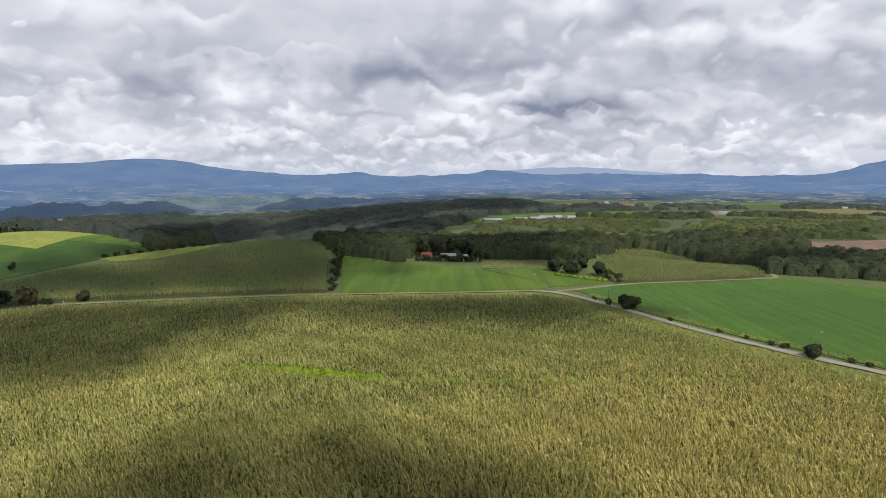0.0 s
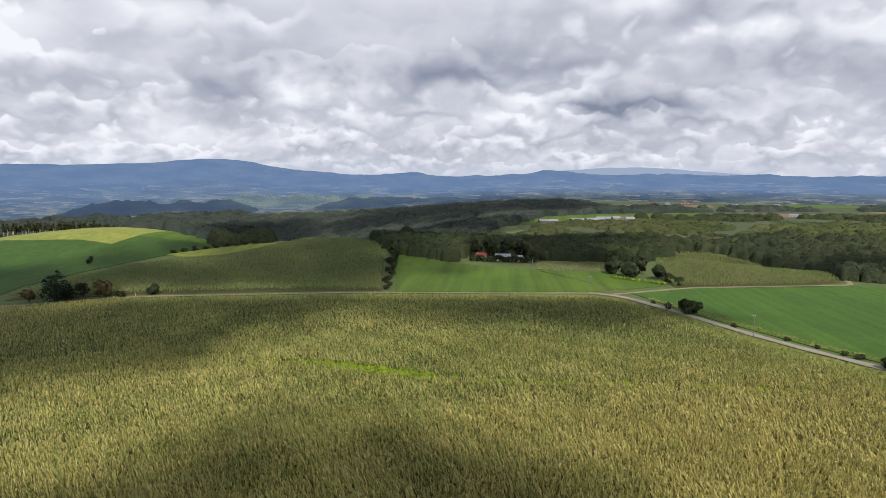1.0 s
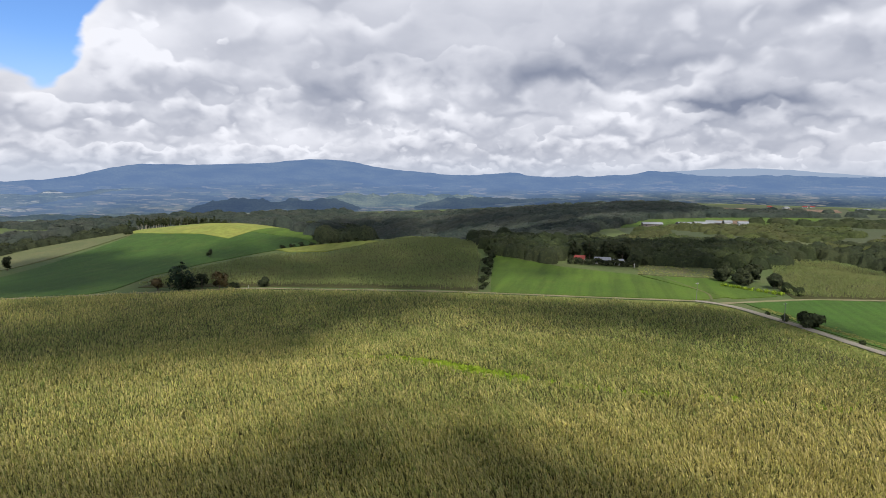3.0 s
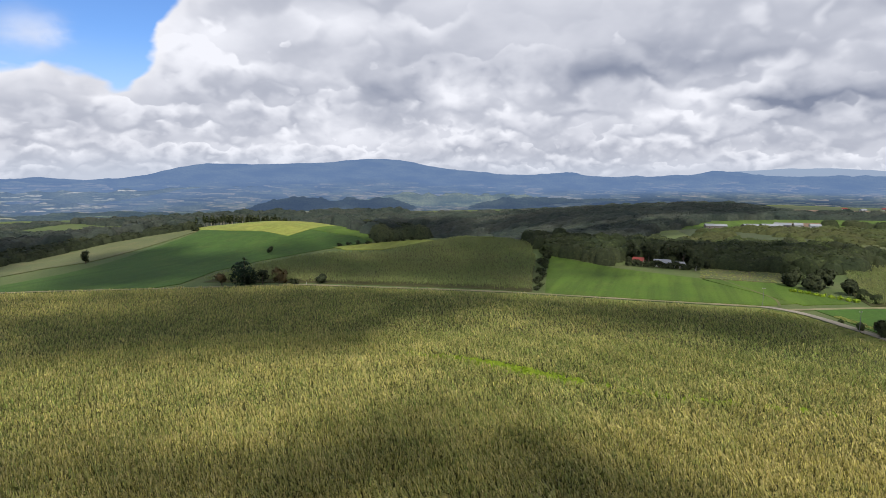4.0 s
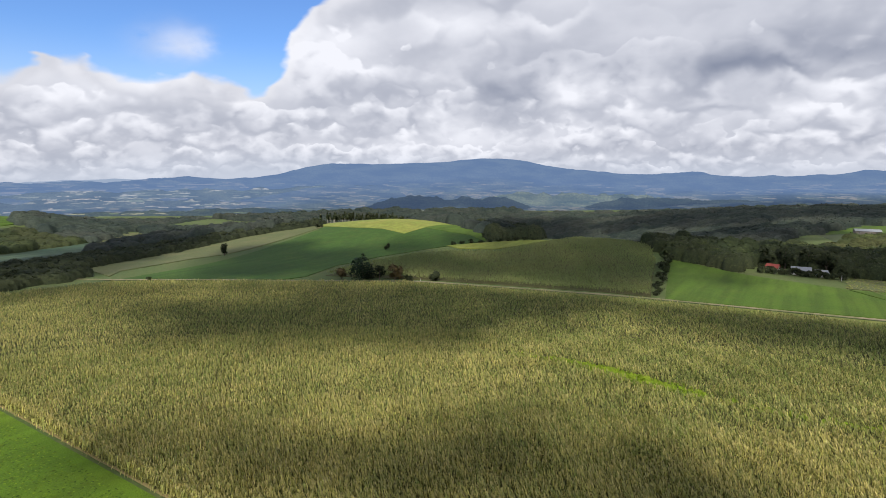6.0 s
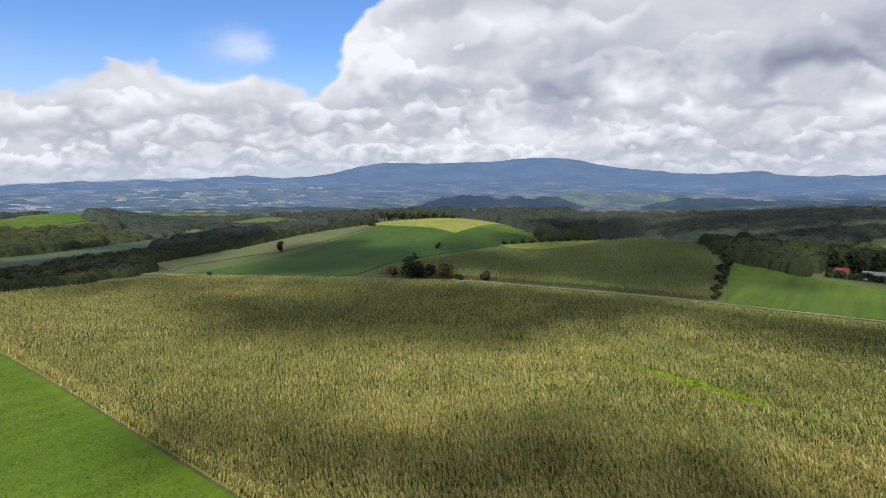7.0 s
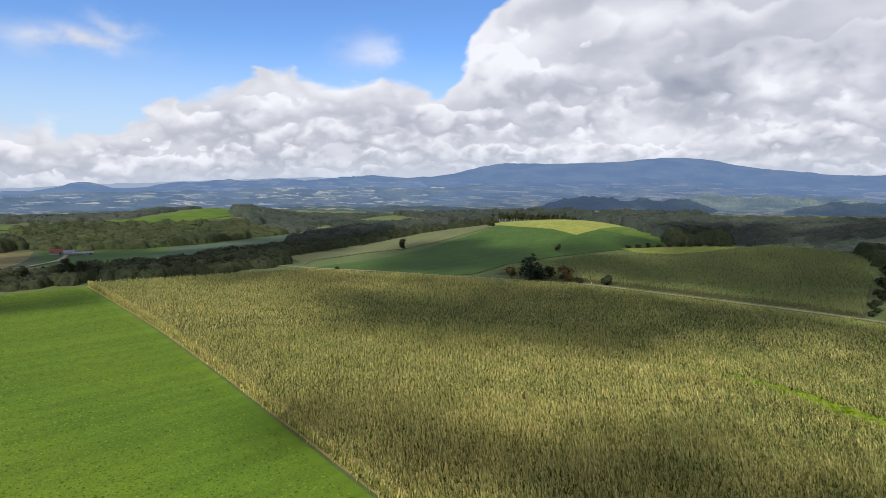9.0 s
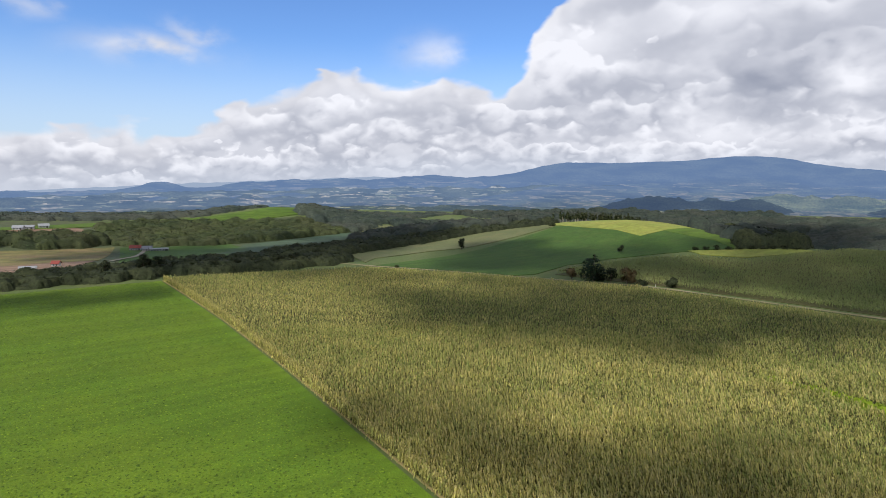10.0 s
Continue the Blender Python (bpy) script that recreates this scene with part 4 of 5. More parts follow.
wood("woodland", [(40, 700), (110, 645), (230, 690), (200, 775), (50, 778)], 9, LEAF_SUNLIT, "trees before the barns in a painted sunlit tone", 43, 0.55, FAR_CROWNS, 0.85)
wood("woodland", [(-190, 905), (60, 905), (200, 960), (180, 1150), (100, 1450), (-300, 1430), (-620, 1320), (-480, 1180), (-300, 1150)], 14, LEAF_HAZY, "dark woods beyond the gorge", 44, 1.0, FAR_CROWNS)
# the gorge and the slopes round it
wood("woodland", [(-190, 620), (-185, 640), (-20, 710), (0, 800), (-180, 900), (-200, 1150), (-420, 1200), (-470, 900), (-400, 640), (-330, 545), (-268, 450), (-200, 385), (-180, 410)], 11, LEAF_HAZY, "broadleaf wood in the gorge between the hills", 31, 0.95, FAR_CROWNS)
wood("woodland", [(-234, 434), (-212, 424), (-188, 384), (-176, 364), (-158, 392), (-170, 440), (-235, 510), (-330, 560), (-335, 530), (-262, 486)], 6.5, LEAF_DARK, "dark trees on the hill's flank", 32, 0.85)
wood("woodland", [(-325, 478), (-262, 482), (-240, 470), (-250, 510), (-330, 530), (-370, 500)], 5.0, NEEDLE, "dark conifers behind the hill's crest", 33, 0.8, SPIRES)
wood("woodland", [(-360, 600), (-430, 520), (-400, 430), (-390, 320), (-420, 225), (-540, 350), (-640, 430), (-760, 480), (-900, 620), (-900, 900), (-600, 1000), (-480, 900)], 11, LEAF_HAZY, "mixed wood on the western slopes", 34, 0.95, FAR_CROWNS)
wood("woodland", [(-480, 900), (-600, 1000), (-900, 900), (-1150, 900), (-950, 1200), (-600, 1400), (-450, 1200)], 12, LEAF_HAZY, "wooded ridges beyond the valley", 35, 1.1, FAR_CROWNS, 0.3)
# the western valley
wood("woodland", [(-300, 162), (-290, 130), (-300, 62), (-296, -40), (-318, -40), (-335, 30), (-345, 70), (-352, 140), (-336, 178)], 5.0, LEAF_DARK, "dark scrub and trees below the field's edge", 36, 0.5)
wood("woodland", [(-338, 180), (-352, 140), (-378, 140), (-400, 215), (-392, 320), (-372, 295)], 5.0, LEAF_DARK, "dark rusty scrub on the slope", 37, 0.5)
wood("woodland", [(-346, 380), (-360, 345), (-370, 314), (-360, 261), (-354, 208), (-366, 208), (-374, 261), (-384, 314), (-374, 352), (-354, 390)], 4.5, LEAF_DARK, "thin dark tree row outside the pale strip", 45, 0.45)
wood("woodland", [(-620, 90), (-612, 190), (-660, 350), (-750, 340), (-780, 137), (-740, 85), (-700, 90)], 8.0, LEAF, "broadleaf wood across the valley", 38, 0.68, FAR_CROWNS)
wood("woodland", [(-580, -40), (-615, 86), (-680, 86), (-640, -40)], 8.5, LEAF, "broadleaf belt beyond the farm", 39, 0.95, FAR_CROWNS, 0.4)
wood("woodland", [(-800, 345), (-1010, 490), (-1100, 620), (-900, 620), (-760, 475), (-660, 360)], 10, LEAF_HAZY, "wood round the far rise", 40, 0.85, FAR_CROWNS)
wood("woodland", [(-836, 240), (-900, 410), (-1020, 480), (-1150, 900), (-1400, 500), (-1450, 0), (-790, -40), (-806, 90), (-826, 180)], 12, LEAF_HAZY, "dark woods towards the western hills", 41, 0.5, FAR_CROWNS, 0.3)

# ---------------------------------------------------------------- distance


def skyline(a):
    """Height in degrees of the far crests by heading."""
    e = -2.37 - 0.53 * a / 50
    for c, w, h in ((31, 13, 1.48), (25, 4, 0.55), (42, 4, 0.8), (8.4, 1.6, 0.30), (-5.4, 1.9, 0.50), (-20, 6, 0.10), (-38.5, 4.2, 1.75), (-0.9, 1.2, 0.12),
                    (67, 5, 0.30), (-11, 3, 0.06), (0, 90, 2.73), (55, 5, 0.47), (67.2, 1.2, 0.18), (78.4, 1.6, 0.55), (71.5, 1.3, 0.15), (62.6, 1.5, 0.12)):
        e = e + h * np.exp(-((a - c) / w) ** 2)
    small = np.array([noise.fractal((float(v) * 0.42, 3.3, 0.0), 0.8, 2.0, 5) for v in np.ravel(a[0] if np.ndim(a) > 1 else a)])
    calm = 1 - 0.7 * np.exp(-((a - 30) / 14) ** 2)
    return e + 0.16 * calm * small


def range_mesh(name, near, far, foot, top, a0, a1, seed, rough, mat, label, hilly=False, span=120.0, rows=70):
    """Distant hills: land that climbs from its foot to a crest and falls behind it."""
    heads, steps = np.linspace(a0, a1, 760), np.linspace(0, 1.12, rows)
    s, a = np.meshgrid(steps, heads, indexing="ij")
    d = near + (far - near) * s
    x, y = -d * np.sin(np.radians(a)), d * np.cos(np.radians(a))
    up = np.clip(s, 0, 1)
    e = foot(a) + (top(a) - foot(a)) * (0.4 * up + 0.6 * up ** (1.2 if hilly else 2.4))
    if not hilly:  # in the east the plain runs level to the mountains' feet
        climb = np.clip((up - 0.74) / 0.26, 0, 1)
        level = foot(a) * near / d
        plain = np.clip((14 - a) / 14, 0, 1)
        e = e * (1 - plain) + plain * (level + (top(a) - level) * climb * climb * (3 - 2 * climb))
    e = e - np.clip(s - 1, 0, 1) * 8
    bump = np.array([noise.fractal((float(u) / span, float(v) / span, seed), 0.9, 2.1, 5) for u, v in zip(x.ravel(), y.ravel())]).reshape(x.shape)
    if hilly:  # rounded spurs with sharp gullies between them
        bump = 0.55 - 1.5 * np.abs(bump)
    e = e + rough * bump * (1 - (0.25 if hilly else 0.75) * up ** 3) * (1 if hilly else 1 - 0.85 * plain * (1 - climb))
    z = 50 + d * np.tan(np.radians(e))
    z[0] -= 60
    ob = mesh_of(name, np.stack([x, y, z], -1).reshape(-1, 3), grid_faces(len(steps), len(heads)), [mat], smooth=True)
    return tagged(ob, label, "mountains", kind="structure")


range_mesh("backdrop", 4350, 4640, lambda a: skyline(a) - 1.0, lambda a: 0.25 + 0.95 * np.exp(-((a + 12) / 9) ** 2) - 1.0 * np.clip((a - 36) / 16, 0, 1) - 1.2 * np.clip((a - 60) / 24, 0, 1.3), -60, 110, 9.0, 0.22, FAINT_RANGE, "faint mountain range, pale blue with painted haze", rows=24)


def foot(a):
    """Height in degrees of the land where the distant hills begin."""
    x, y = -1470 * np.sin(np.radians(a)), 1470 * np.cos(np.radians(a))
    return np.degrees(np.arctan((height(x, y) - 50) / 1470))


def band(a, a0, a1, soft=4.0):
    """1 between two headings, falling to 0 outside."""
    return np.clip((a - a0) / soft + 0.5, 0, 1) * np.clip((a1 - a) / soft + 0.5, 0, 1)


range_mesh("backdrop", 1470, 4250, foot, skyline, -60, 110, 2.0, 0.32, FAR_LAND, "wooded slopes of a broad mountain, blue with painted haze", span=300.0)


def below(a):
    return foot(a) - 0.7


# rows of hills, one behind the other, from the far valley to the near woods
range_mesh("backdrop", 2800, 3500, below, lambda a: -1.25 - 0.030 * np.clip(a - 40, 0, 90) - 0.8 * band(a, -80, 10, 12), -25, 110, 8.1, 0.42, HAZY_VALLEY, "valley with pale fields before the mountain, haze painted in", True, 260.0, 50)
range_mesh("backdrop", 2500, 2790, below, lambda a: -3.6 + 1.35 * band(a, 50, 140, 10) - 0.018 * np.clip(a - 50, 0, 90), 35, 110, 4.4, 0.62, HAZY_HILL, "wooded foothills with pale clearings, blue with painted haze", True, 240.0, 50)
range_mesh("backdrop", 2200, 2490, below, lambda a: -3.9 + 2.25 * band(a, 8, 29, 6), 0, 40, 6.2, 0.55, MEADOW_HILL, "pale green open hills with light painted haze", True, 130.0, 50)
range_mesh("backdrop", 1850, 2190, below, lambda a: -4.2 + 2.0 * band(a, 22, 38, 6) + 2.25 * band(a, -40, 18, 8), -25, 60, 5.0, 0.62, SHADED_HILL, "wooded foothills with shade and blue haze painted in", True, 120.0, 50)
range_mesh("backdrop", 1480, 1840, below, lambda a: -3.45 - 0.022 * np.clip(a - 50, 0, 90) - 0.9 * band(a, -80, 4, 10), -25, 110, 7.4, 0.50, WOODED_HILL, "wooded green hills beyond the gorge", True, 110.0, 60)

# ---------------------------------------------------------------- clouds overhead, whose shade drifts over the fields
CLOUD_HEIGHT = 700.0


def cloud(spots, seed, label="white cumulus cloud high overhead", mat=None, base=CLOUD_HEIGHT):
    """One cloud of many puffs; spots: plan centre of its shade, reach, depth, turn."""
    rng = np.random.default_rng(seed)
    bm = bmesh.new()
    for cx, cy, rx, ry, turn in spots:
        off = TO_SUN * (base / TO_SUN.z)
        count = int(10 + 30 * rx * ry / min(rx, ry) ** 2)
        for i in range(count):
            a, r = rng.uniform(0, 2 * np.pi), math.sqrt((i + 0.5) / count)
            u, v = rx * r * math.cos(a), ry * r * math.sin(a)
            c, s = math.cos(radians(turn)), math.sin(radians(turn))
            size = (0.32 if r < 0.75 else 0.2) * min(rx, ry) * rng.uniform(0.7, 1.25)
            m = Matrix.Translation((cx + u * c - v * s + off.x, cy + u * s + v * c + off.y, base + rng.normal(0, 3))) @ Matrix.Diagonal((size, size, min(size, 9.0), 1))
            bmesh.ops.create_icosphere(bm, subdivisions=2, radius=1.0, matrix=m)
    for v in bm.verts:
        v.co += Vector(noise.noise_vector(v.co * 0.06)) * 5
    for f in bm.faces:
        f.smooth = True
    tagged(part("cloud", bm, mat or CLOUD, None), label, "cloud", kind="structure")


cloud([(-24, 98, 40, 18, -20), (-28, 78, 36, 18, 0), (6, 88, 26, 14, -15), (-60, 76, 28, 14, 30), (-88, 66, 30, 13, 25)], 1, "thin white cloud high overhead", THIN_CLOUD)
cloud([(-128, 140, 58, 32, 35), (-110, 186, 60, 36, 20), (-150, 200, 105, 26, 25), (-20, 222, 110, 26, 3), (-262, 122, 48, 24, 35), (-140, 158, 62, 26, 30), (-176, 133, 50, 17, 12), (34, 226, 56, 22, 0)], 2, "thin white cloud bank high overhead", HALF_CLOUD)
cloud([(-120, 335, 100, 82, 15), (-236, 262, 85, 76, 15), (-180, 445, 42, 55, 0)], 3)
cloud([(-10, 455, 140, 105, 0), (-150, 540, 100, 60, 60)], 4)
cloud([(-340, 120, 48, 110, 10), (-450, 230, 90, 110, 20), (-262, 10, 20, 60, 0), (-500, 60, 90, 60, 0), (-500, 150, 120, 70, 30), (-540, 270, 110, 70, 35), (-395, 215, 60, 70, 10)], 5)
cloud([(205, 395, 60, 50, -20), (300, 300, 70, 45, 0)], 6)
cloud([(-90, 800, 150, 110, 0), (-60, 1120, 330, 190, 0), (-420, 1000, 130, 160, 0)], 7)
cloud([(-1060, 1720, 420, 150, 30), (0, 1800, 700, 300, 0)], 8, base=1500.0)

# ---------------------------------------------------------------- trees and bushes that stand alone


def tube(bm, points, radii, sides=7):
    """A bent, tapering round stem."""
    rings = []
    for i, (p, r) in enumerate(zip(points, radii)):
        p = Vector(p)
        d = (Vector(points[min(i + 1, len(points) - 1)]) - Vector(points[max(i - 1, 0)])).normalized()
        q = d.to_track_quat("Z", "Y")
        rings.append([bm.verts.new(p + q @ Vector((r * math.cos(2 * math.pi * k / sides), r * math.sin(2 * math.pi * k / sides), 0))) for k in range(sides)])
    for a, b in zip(rings, rings[1:]):
        for k in range(sides):
            bm.faces.new((a[k], a[(k + 1) % sides], b[(k + 1) % sides], b[k]))
    bm.faces.new(rings[-1])
    bm.faces.new(rings[0][::-1])


def stem(name, points, radii, mat, parent, sides=7):
    bm = bmesh.new()
    tube(bm, points, radii, sides)
    return part(name, bm, mat, parent)


def crown_of(name, parent, v, f, mat, rng, middle):
    q = v[f]
    out = np.cross(q[:, 1] - q[:, 0], q[:, 2] - q[:, 0])
    away = q.mean(1) - middle
    f = np.where(((out * away).sum(1) < 0)[:, None], f[:, ::-1], f)
    w = v - middle
    w = w / (np.linalg.norm(w, axis=1)[:, None] + 1e-6) + rng.normal(0, 0.25, v.shape)
    w /= np.linalg.norm(w, axis=1)[:, None]
    tone = np.repeat(np.clip(rng.normal(0.5, 0.25, len(f)), 0, 1), 3)
    ob = mesh_of(name, v, f, [mat], None, tone, normals=w)
    ob.parent = parent
    return ob


def thing(name, x, y, label, category, group="", turn=0.0, sink=0.0):
    ob = new(name)
    ob.empty_display_size = 0.5
    ob.matrix_basis = pose(x, y, float(height(x, y)) - sink, 0, 0, turn)
    return tagged(ob, label, category, group)


def broadleaf(name, x, y, tall, wide, seed, mat, label, category="tree", group="", leaves=900, clear=0.2, bark=None, masses=12):
    """Trunk, limbs and a crown of leaf sprays in uneven masses."""
    rng = np.random.default_rng(seed)
    ob = thing(name, x, y, label, category, group)
    top = tall * 0.6
    bend = rng.normal(0, 0.04 * tall, 2)
    r = 0.022 * tall + 0.03
    stem("trunk", [(0, 0, -0.4), (bend[0] * 0.3, bend[1] * 0.3, top * 0.5), (bend[0], bend[1], top)], [r * 1.3, r * 0.85, r * 0.4], bark or BARK, ob)
    rz = tall * (1 - clear) / 2.15
    spots = lobes(rng, masses, wide / 2, rz, tall * clear)
    for cx, cy, cz, cr in spots[:5]:
        start = tall * rng.uniform(0.15, 0.4)
        stem("limb", [(bend[0] * 0.3, bend[1] * 0.3, start), (cx * 0.5, cy * 0.5, (start + cz) / 2 + 0.1 * tall), (cx, cy, cz)], [r * 0.5, r * 0.35, r * 0.12], bark or BARK, ob, 5)
    v, f = leaf_quads(rng, leaves, spots, max(0.22, tall * 0.032))
    core, quads = leaf_quads(rng, 60, [(a, b, c, d * 0.75) for a, b, c, d in spots], wide * 0.09)
    crown_of("crown", ob, np.concatenate([v, core]), np.concatenate([f, quads + len(v)]), mat, rng, np.array([0, 0, tall * 0.45]))
    return ob


def pine(name, x, y, tall, wide, seed, label, group="", bare=0.25, bark=None, needles=None, leaves=700):
    """A straight trunk with tiers of short boughs, bare below."""
    rng = np.random.default_rng(seed)
    ob = thing(name, x, y, label, "pine tree", group)
    r = 0.012 * tall + 0.04
    stem("trunk", [(0, 0, -0.4), (0.05, 0.02, tall * 0.5), (0, 0, tall * 0.97)], [r * 1.2, r * 0.85, r * 0.2], bark or BARK, ob)
    spots = []
    for k in range(16):
        h = tall * (bare + (0.96 - bare) * (k + 0.5) / 16)
        reach = wide / 2 * (1 - ((k + 0.5) / 16) ** 1.6) ** 0.8 * rng.uniform(0.55, 1.1)
        a = rng.uniform(0, 2 * np.pi)
        spots.append((math.cos(a) * reach * 0.6, math.sin(a) * reach * 0.6, h, max(0.35, reach * 0.62)))
    for cx, cy, cz, cr in spots[:6 if wide > 6 else 3]:
        stem("bough", [(0, 0, cz - 0.3), (cx, cy, cz)], [r * 0.35, r * 0.12], bark or BARK, ob, 5)
    v, f = leaf_quads(rng, leaves, spots, tall * (0.034 if wide > 6 else 0.05))
    v[:, 2] = np.maximum(v[:, 2], 0.3)
    crown_of("crown", ob, v, f, needles or NEEDLE, rng, np.array([0, 0, tall * 0.5]))
    return ob


def bush(x, y, tall, wide, seed, mat, label, name="bush", leaves=420, group=""):
    """Several stems from the ground under a low leafy dome."""
    rng = np.random.default_rng(seed)
    ob = thing(name, x, y, label, "tree" if name == "tree" else "bush", group)
    spots = [(a, b, max(c, tall * 0.25), r) for a, b, c, r in lobes(rng, 10, wide / 2, tall * 0.42, tall * 0.06)]
    for cx, cy, cz, cr in spots[:4]:
        stem("stem", [(cx * 0.1, cy * 0.1, -0.2), (cx * 0.6, cy * 0.6, cz * 0.6), (cx, cy, cz)], [0.07, 0.05, 0.02], BARK, ob, 5)
    v, f = leaf_quads(rng, leaves, spots, max(0.16, tall * 0.085))
    v[:, 2] = np.maximum(v[:, 2], 0.02)
    core, quads = leaf_quads(rng, 40, [(a, b, c, d * 0.7) for a, b, c, d in spots], wide * 0.10)
    core[:, 2] = np.maximum(core[:, 2], 0.02)
    crown_of("crown", ob, np.concatenate([v, core]), np.concatenate([f, quads + len(v)]), mat, rng, np.array([0, 0, tall * 0.2]))
    return ob


# the clump by the farm track
pine("pine_tree", -178, 224, 13.5, 14, 51, "dark spreading pine in the clump by the track", leaves=1300, bare=0.06)
broadleaf("tree", -187, 219, 7.5, 8.0, 52, LEAF_RED, "small rusty broadleaf tree beside the pine", leaves=600, clear=0.08)
broadleaf("tree", -171, 228, 8.2, 6.0, 53, LEAF_DARK, "slim dark tree beside the pine", leaves=600, clear=0.08)
broadleaf("tree", -164, 231, 8.8, 10.0, 54, LEAF_RED, "rounded tree with rusty leaves by the track", leaves=800, clear=0.06)
bush(-158, 234, 2.6, 6.0, 55, LEAF_DARK, "low dark scrub beside the rusty tree")
bush(-147, 241, 4.9, 7.0, 56, LEAF_DARK, "dark round bush beside the farm track", leaves=700)
broadleaf("tree", -223, 305, 5.4, 4.6, 57, LEAF_DARK, "lone small tree at the edge of the dark crop", clear=0.1)
broadleaf("tree", -306, 247, 9.0, 6.0, 58, LEAF_DARK, "lone tree on the pale strip", clear=0.08)
bush(-333, 362, 4.0, 7.0, 59, LEAF_DARK, "dark bush at the corner of the sunlit crop")
bush(-262, 168, 1.8, 3.2, 60, LEAF, "small green shrub in the crop beside the track")
# along the asphalt road
bush(73, 228, 5.6, 9.2, 61, LEAF, "large round green bush by the asphalt road", leaves=1100)
bush(67, 236, 3.2, 4.0, 62, LEAF, "small bush beside the larger one")
bush(106.5, 164.5, 4.4, 6.8, 63, LEAF, "round dark green bush at the road's edge", leaves=1000)
for k, (x, y, h) in enumerate(((82, 209, 1.6), (92, 193, 1.3), (97, 185, 1.1), (101, 178, 1.4), (103, 175, 1.8), (113, 160, 1.5), (116, 157, 1.2), (64, 246, 1.3))):
    bush(x, y, h, h * 2.1, 70 + k, LEAF, "low weedy shrub on the road's verge", leaves=140, group="verge shrubs")
# between the meadows
for k, (x, y, h, w) in enumerate(((62, 322, 9.5, 10), (70, 316, 9, 10), (76, 326, 10.5, 11), (82, 309, 8, 9), (66, 336, 10, 11), (86, 300, 5.5, 8), (88, 293, 4, 7))):
    bush(x, y, h, w, 90 + k, LEAF_DARK if k < 4 else LEAF, "dark broadleaf tree leafy to the ground between meadow and corn", "tree", 1300, "meadow clump")
for k in range(9):
    bush(60 + k * 2.6, 308 - k * 1.9, 1.6, 4.0, 110 + k, WEED, "yellow-green bramble along the meadow", leaves=160, group="bramble row")
# hedge between hill corn and hay meadow
for k in range(14):
    x, y, h = -50 - 1.05 * k * 1.1, 264 + 8.4 * k, 2.0 + 0.35 * k * (k % 3 > 0) + (2.5 if k > 9 else 0)
    bush(x + 1.2 * math.sin(k * 2.1), y, h, 4.5 + 0.2 * k, 130 + k, LEAF if k % 2 else LEAF_DARK, "hedge bush between corn and hay meadow", leaves=300, group="field hedge")
# strip of trees beside the yellow-green strip
for k in range(10):
    bush(-194 + k * 4.4, 339 + k * 4.6, 1.8 + (k % 3) * 0.6, 5.5, 150 + k, LEAF_DARK, "dark hedge bush along the hill", leaves=220, group="hill hedge")
# the row of pines on the crest
pines = [pine("pine_tree", -352, 452, 10.5 + 0.8 * k, 2.8, 170 + k, "tall bare-stemmed pine in a row on the crest", "crest pines", 0.5, PALE_BARK, LEAF, 120) for k in range(3)]
rng = np.random.default_rng(17)
for k in range(84):
    f = k / 83
    x, y = -378 + 52 * f + rng.normal(0, 4), 425 + 52 * f + rng.normal(0, 4)
    copy_thing(pines[k % 3], pose(x, y, float(height(x, y)), 0, 0, rng.uniform(0, 360)))
# trees that rise out of the western scrub
for k, (x, y, h) in enumerate(((-300, 118, 10), (-303, 128, 9), (-298, 108, 8), (-302, 96, 9), (-312, 62, 11), (-315, 56, 12), (-318, 40, 10), (-304, 86, 8), (-322, 150, 9), (-312, 70, 8))):
    broadleaf("tree", x, y, h, h * 0.75, 190 + k, LEAF_DARK, "dark tree rising from the scrub below the field", group="scrub trees", clear=0.1, leaves=500)

# ---------------------------------------------------------------- poles


def utility_pole(x, y, tall=7.6, turn=30):
    ob = thing("utility_pole", x, y, "grey concrete utility pole beside the farm road", "utility pole", "road poles", turn)
    stem("shaft", [(0, 0, -0.5), (0, 0, tall)], [0.12, 0.075], CONCRETE, ob, 10)
    bm = bmesh.new()
    bmesh.ops.create_cube(bm, size=1, matrix=Matrix.Translation((0, 0.12, tall - 0.5)) @ Matrix.Diagonal((1.5, 0.09, 0.09, 1)))
    part("crossarm", bm, STEEL, ob, "grey steel crossarm")
    for u in (-0.65, 0.0, 0.65):
        stem("insulator", [(u, 0.12, tall - 0.46), (u, 0.12, tall - 0.3), (u, 0.12, tall - 0.2)], [0.05, 0.07, 0.03], WHITE_WALL, ob, 8)
    return ob


for x, y in ((83, 196.5), (108.5, 166), (42, 269), (66, 233)):
    utility_pole(x, y)
post = thing("marker_post", -153, 236.5, "short white marker post by the track", "post")
stem("post", [(0, 0, -0.2), (0, 0, 1.1)], [0.12, 0.12], WHITE_WALL, post, 8)

# ---------------------------------------------------------------- farm buildings


def block(name, parent, size, at, mat, label=""):
    bm = bmesh.new()
    bmesh.ops.create_cube(bm, size=1, matrix=Matrix.Translation(at) @ Matrix.Diagonal((*size, 1)))
    bmesh.ops.bevel(bm, geom=bm.edges[:], offset=min(size) * 0.06, segments=1, affect="EDGES")
    return part(name, bm, mat, parent, label)


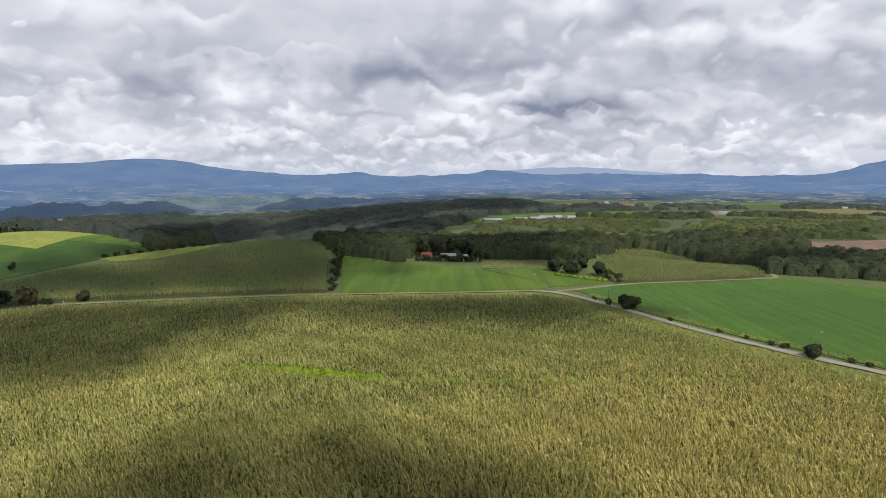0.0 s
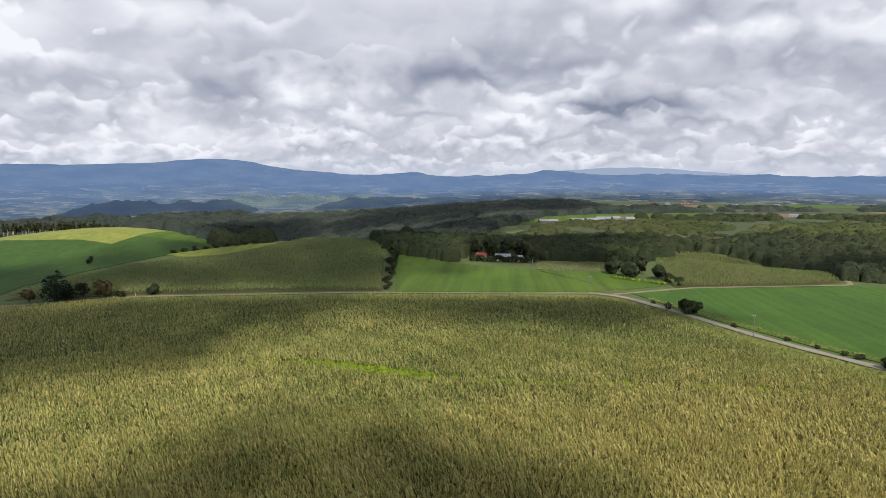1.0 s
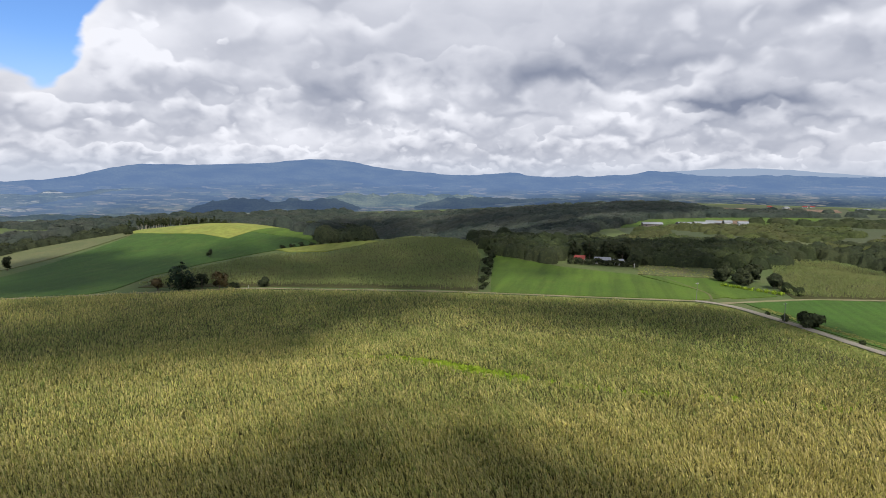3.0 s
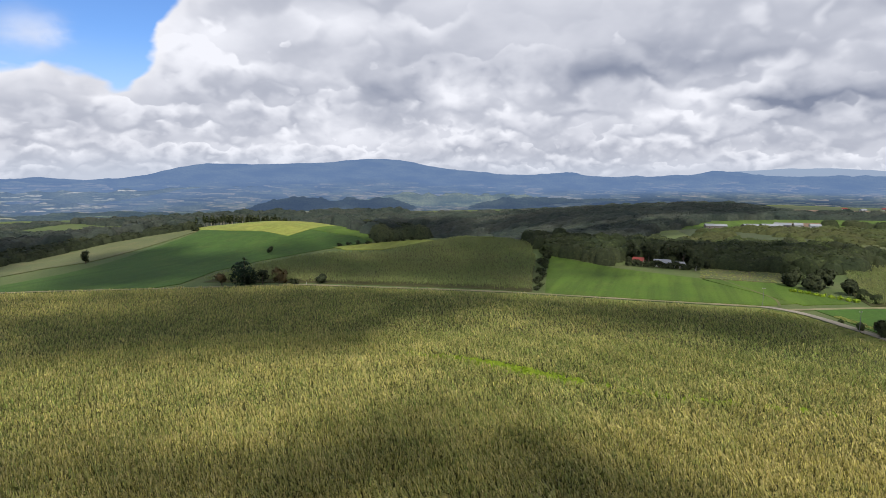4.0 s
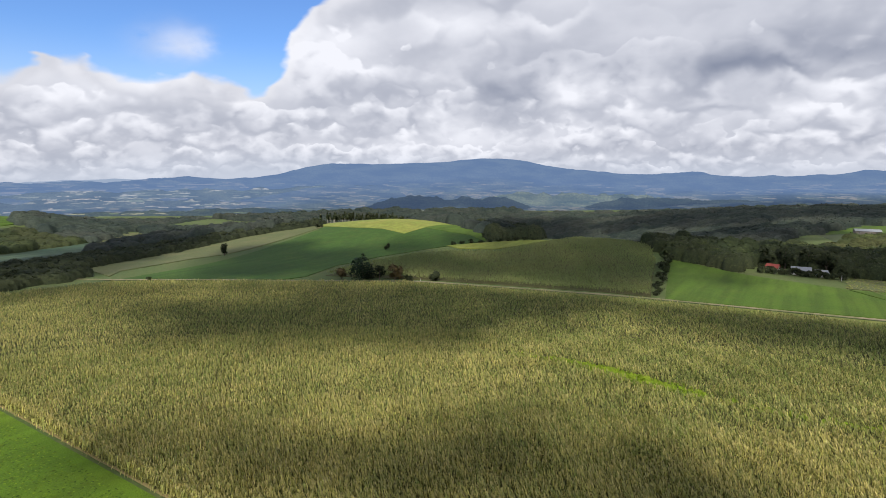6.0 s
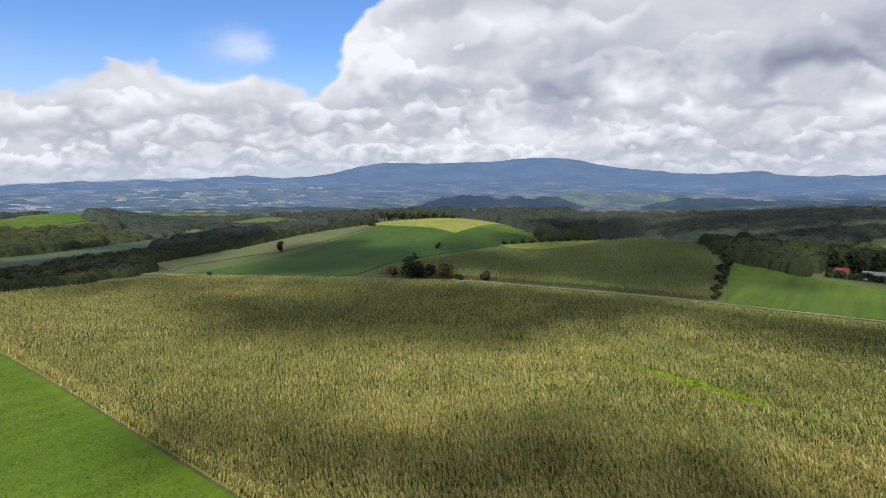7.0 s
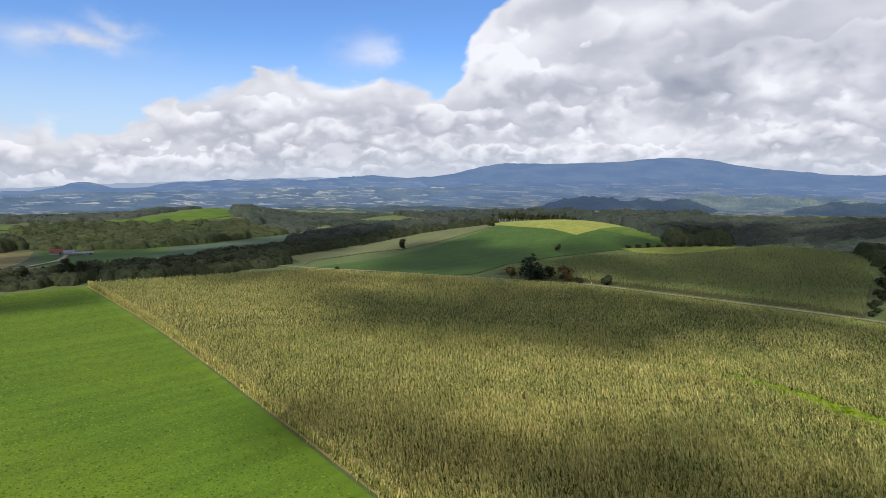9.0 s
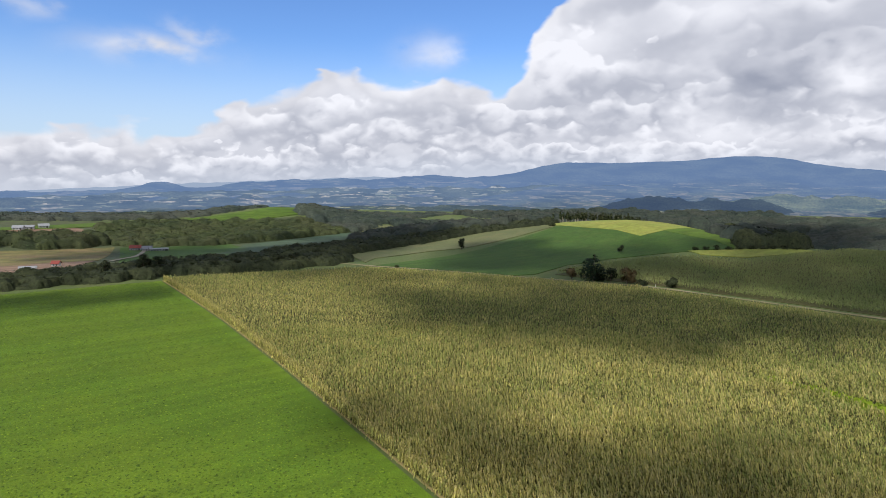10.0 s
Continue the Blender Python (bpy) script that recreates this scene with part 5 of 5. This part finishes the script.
def gable_roof(parent, length, depth, eaves, rise, mat, over=0.5, thick=0.18, label=""):
    """Two sloping sheets on a ridge, with overhang and thickness."""
    bm = bmesh.new()
    half, l = depth / 2 + over, length / 2 + over
    drop = rise * over / (depth / 2)
    line = [(-half, eaves - drop), (0, eaves + rise), (half, eaves - drop)]
    rows = []
    for x in (-l, l):
        rows.append([bm.verts.new((x, y, z + thick)) for y, z in line] + [bm.verts.new((x, y, z)) for y, z in line[::-1]])
    a, b = rows
    for k in range(6):
        bm.faces.new((a[k], a[(k + 1) % 6], b[(k + 1) % 6], b[k]))
    for ring in (a[::-1], b):
        bm.faces.new((ring[0], ring[1], ring[4], ring[5]))
        bm.faces.new((ring[1], ring[2], ring[3], ring[4]))
    bmesh.ops.recalc_face_normals(bm, faces=bm.faces[:])
    return part("roof", bm, mat, parent, label)


def walls(parent, length, depth, eaves, rise, mat):
    """Four walls with gables, as one shell standing 0.3 m in the ground."""
    bm = bmesh.new()
    line = [(-depth / 2, -0.6), (depth / 2, -0.6), (depth / 2, eaves), (0, eaves + rise), (-depth / 2, eaves)]
    a = [bm.verts.new((-length / 2, y, z)) for y, z in line]
    b = [bm.verts.new((length / 2, y, z)) for y, z in line]
    for k in range(5):
        bm.faces.new((a[k], a[(k + 1) % 5], b[(k + 1) % 5], b[k]))
    bm.faces.new(a[::-1])
    bm.faces.new(b)
    bmesh.ops.recalc_face_normals(bm, faces=bm.faces[:])
    return part("wall", bm, mat, parent)


def building(name, x, y, turn, length, depth, eaves, rise, wall, roof, label, windows=3, doors=1, category="farm building"):
    ob = thing(name, x, y, label, category, "", turn)
    walls(ob, length, depth, eaves, rise, wall)
    gable_roof(ob, length, depth, eaves, rise, roof)
    front = -depth / 2 - 0.03
    for k in range(windows):
        u = length * ((k + 0.7) / (windows + 0.4 + doors) - 0.5)
        w = block("window", ob, (min(1.6, length * 0.1), 0.08, 1.1), (u, front, eaves * 0.55), WHITE_WALL)
        block("pane", w, (min(1.4, length * 0.085), 0.05, 0.9), (u, front - 0.05, eaves * 0.55), DARK_GLASS)
    for k in range(doors):
        u = length * (0.5 - (k + 0.7) / (windows + doors + 0.6))
        block("door", ob, (min(3.2, length * 0.16), 0.08, eaves * 0.75), (u, front, eaves * 0.375), DARK_DOOR)
    return ob


# the farmhouse in the dark trees
building("farmhouse", 3.5, 362, 4, 8.5, 6, 2.6, 1.2, WHITE_WALL, GREY_ROOF, "white farmhouse with a row of windows before dark trees", 5, 0)
building("shed", -9.5, 362.5, -12, 5.5, 5, 2.2, 1.6, TAN_WALL, RED_ROOF, "small shed with a red sheet roof by the farmhouse", 1, 1)
building("shed", 12.5, 361.5, 18, 5.0, 4.5, 2.1, 1.2, WHITE_WALL, WHITE_ROOF, "small white shed by the farmhouse", 1, 1)
for k, (x, y, h) in enumerate(((-14, 372, 13), (-4, 374, 15), (6, 373, 16), (15, 371, 14), (22, 364, 8), (27, 361, 6), (-15, 362, 5))):
    broadleaf("tree", x, y, h, h * 0.8, 230 + k, LEAF_DARK, "dark tree sheltering the farmhouse", group="farmhouse trees", clear=0.06, leaves=700)
for k in range(12):
    bush(-15 + 3.3 * k, 353.0 + 0.25 * k, 3.9 + 0.5 * (k % 3), 5.2, 245 + k, LEAF_DARK, "dark shrub before the farmhouse", leaves=320, group="farmhouse shrubs")
stem_post = thing("marker_post", 21, 352, "thin pale post beside the farm lane", "post")
stem("post", [(0, 0, -0.2), (0, 0, 3.0)], [0.14, 0.10], WHITE_WALL, stem_post, 8)
# sheds beyond the wood
for x, y, turn, l, d, e, wall, roof, label in (
        (66, 792, 8, 24, 12, 4.2, WEATHERED, WHITE_ROOF, "long barn with a pale sheet roof beyond the wood"),
        (103, 786, 24, 18, 10, 4.0, WEATHERED, GREY_ROOF, "barn with a grey sheet roof"),
        (124, 780, 12, 22, 12, 4.5, WEATHERED, WHITE_ROOF, "large barn with a pale sheet roof"),
        (138, 792, -20, 18, 11, 4.6, WEATHERED, GREY_ROOF, "barn with a grey roof set at an angle"),
        (153, 790, 5, 9, 7, 4.8, WHITE_WALL, WHITE_ROOF, "bright white farm shed"),
        (170, 788, 5, 11, 7, 3.8, WHITE_WALL, WHITE_ROOF, "low white farm shed")):
    building("barn", x, y, turn, l, d, e, 2.0, wall, roof, label, 3, 1, "barn")
for x, y, turn, l, label in ((418, 884, -20, 14, "small white farm building on the plain"), (452, 872, -24, 40, "long white greenhouse on the plain"), (436, 858, -24, 34, "low white greenhouse beside a stubble field")):
    building("greenhouse", x, y, turn, l, 7, 3.0, 1.6, WHITE_WALL, WHITE_ROOF, label, 2, 1, "greenhouse")
# the western farm
building("barn", -588, 99, 75, 9, 6, 2.8, 2.0, WHITE_WALL, RED_ROOF, "farm barn with a red sheet roof in the valley", 3, 1, "barn")
building("barn", -585, 108, 70, 8, 5, 2.6, 1.5, WHITE_WALL, GREY_ROOF, "grey-roofed barn in the valley", 3, 1, "barn")
building("barn", -576, 116, 80, 15, 5, 2.2, 0.6, WHITE_WALL, WHITE_ROOF, "long low white barn in the valley", 5, 1, "barn")
building("farmhouse", -577, 105, 70, 4.5, 4, 2.4, 1.4, WHITE_WALL, GREY_ROOF, "small white house between the barns", 2, 1, "house")
building("greenhouse", -372, 12, 80, 7, 3.5, 1.8, 0.9, WHITE_WALL, WHITE_ROOF, "small white greenhouse by the tree line", 0, 1, "greenhouse")
building("shed", -395, 26, 60, 3.6, 3.2, 2.2, 1.2, WHITE_WALL, RED_ROOF, "tiny white house with a red roof", 1, 1, "house")
ribbon("road", [(-410, 55), (-470, 78), (-540, 95), (-575, 104)], 3.4, GRAVEL, "pale farm lane to the western barns", "road", 0.95, 6)

# houses scattered over the plain
far_homes = [building("house", 690, 1150, -30, 9, 6, 2.8, 1.8, WHITE_WALL, WHITE_ROOF, "small white house far out on the plain", 2, 1, "house"),
             building("house", 560, 1260, 20, 11, 6, 2.6, 1.6, WHITE_WALL, GREY_ROOF, "grey-roofed farm building far out on the plain", 2, 1, "house"),
             building("house", 800, 1090, 10, 8, 6, 2.6, 1.8, WHITE_WALL, RED_ROOF, "red-roofed house far out on the plain", 2, 1, "house")]
rng = np.random.default_rng(77)
for k in range(16):
    a, d = radians(rng.uniform(12, 37)), rng.uniform(1260, 1440)
    x, y = d * math.sin(a), d * math.cos(a)
    copy_thing(far_homes[k % 3], pose(x, y, float(height(x, y)), 0, 0, rng.uniform(-40, 40)))
for k, (x, y) in enumerate(((-722, 18), (-728, 26), (-738, 40))):
    copy_thing(far_homes[k % 2], pose(x, y, float(height(x, y)), 0, 0, 70 + 10 * k))
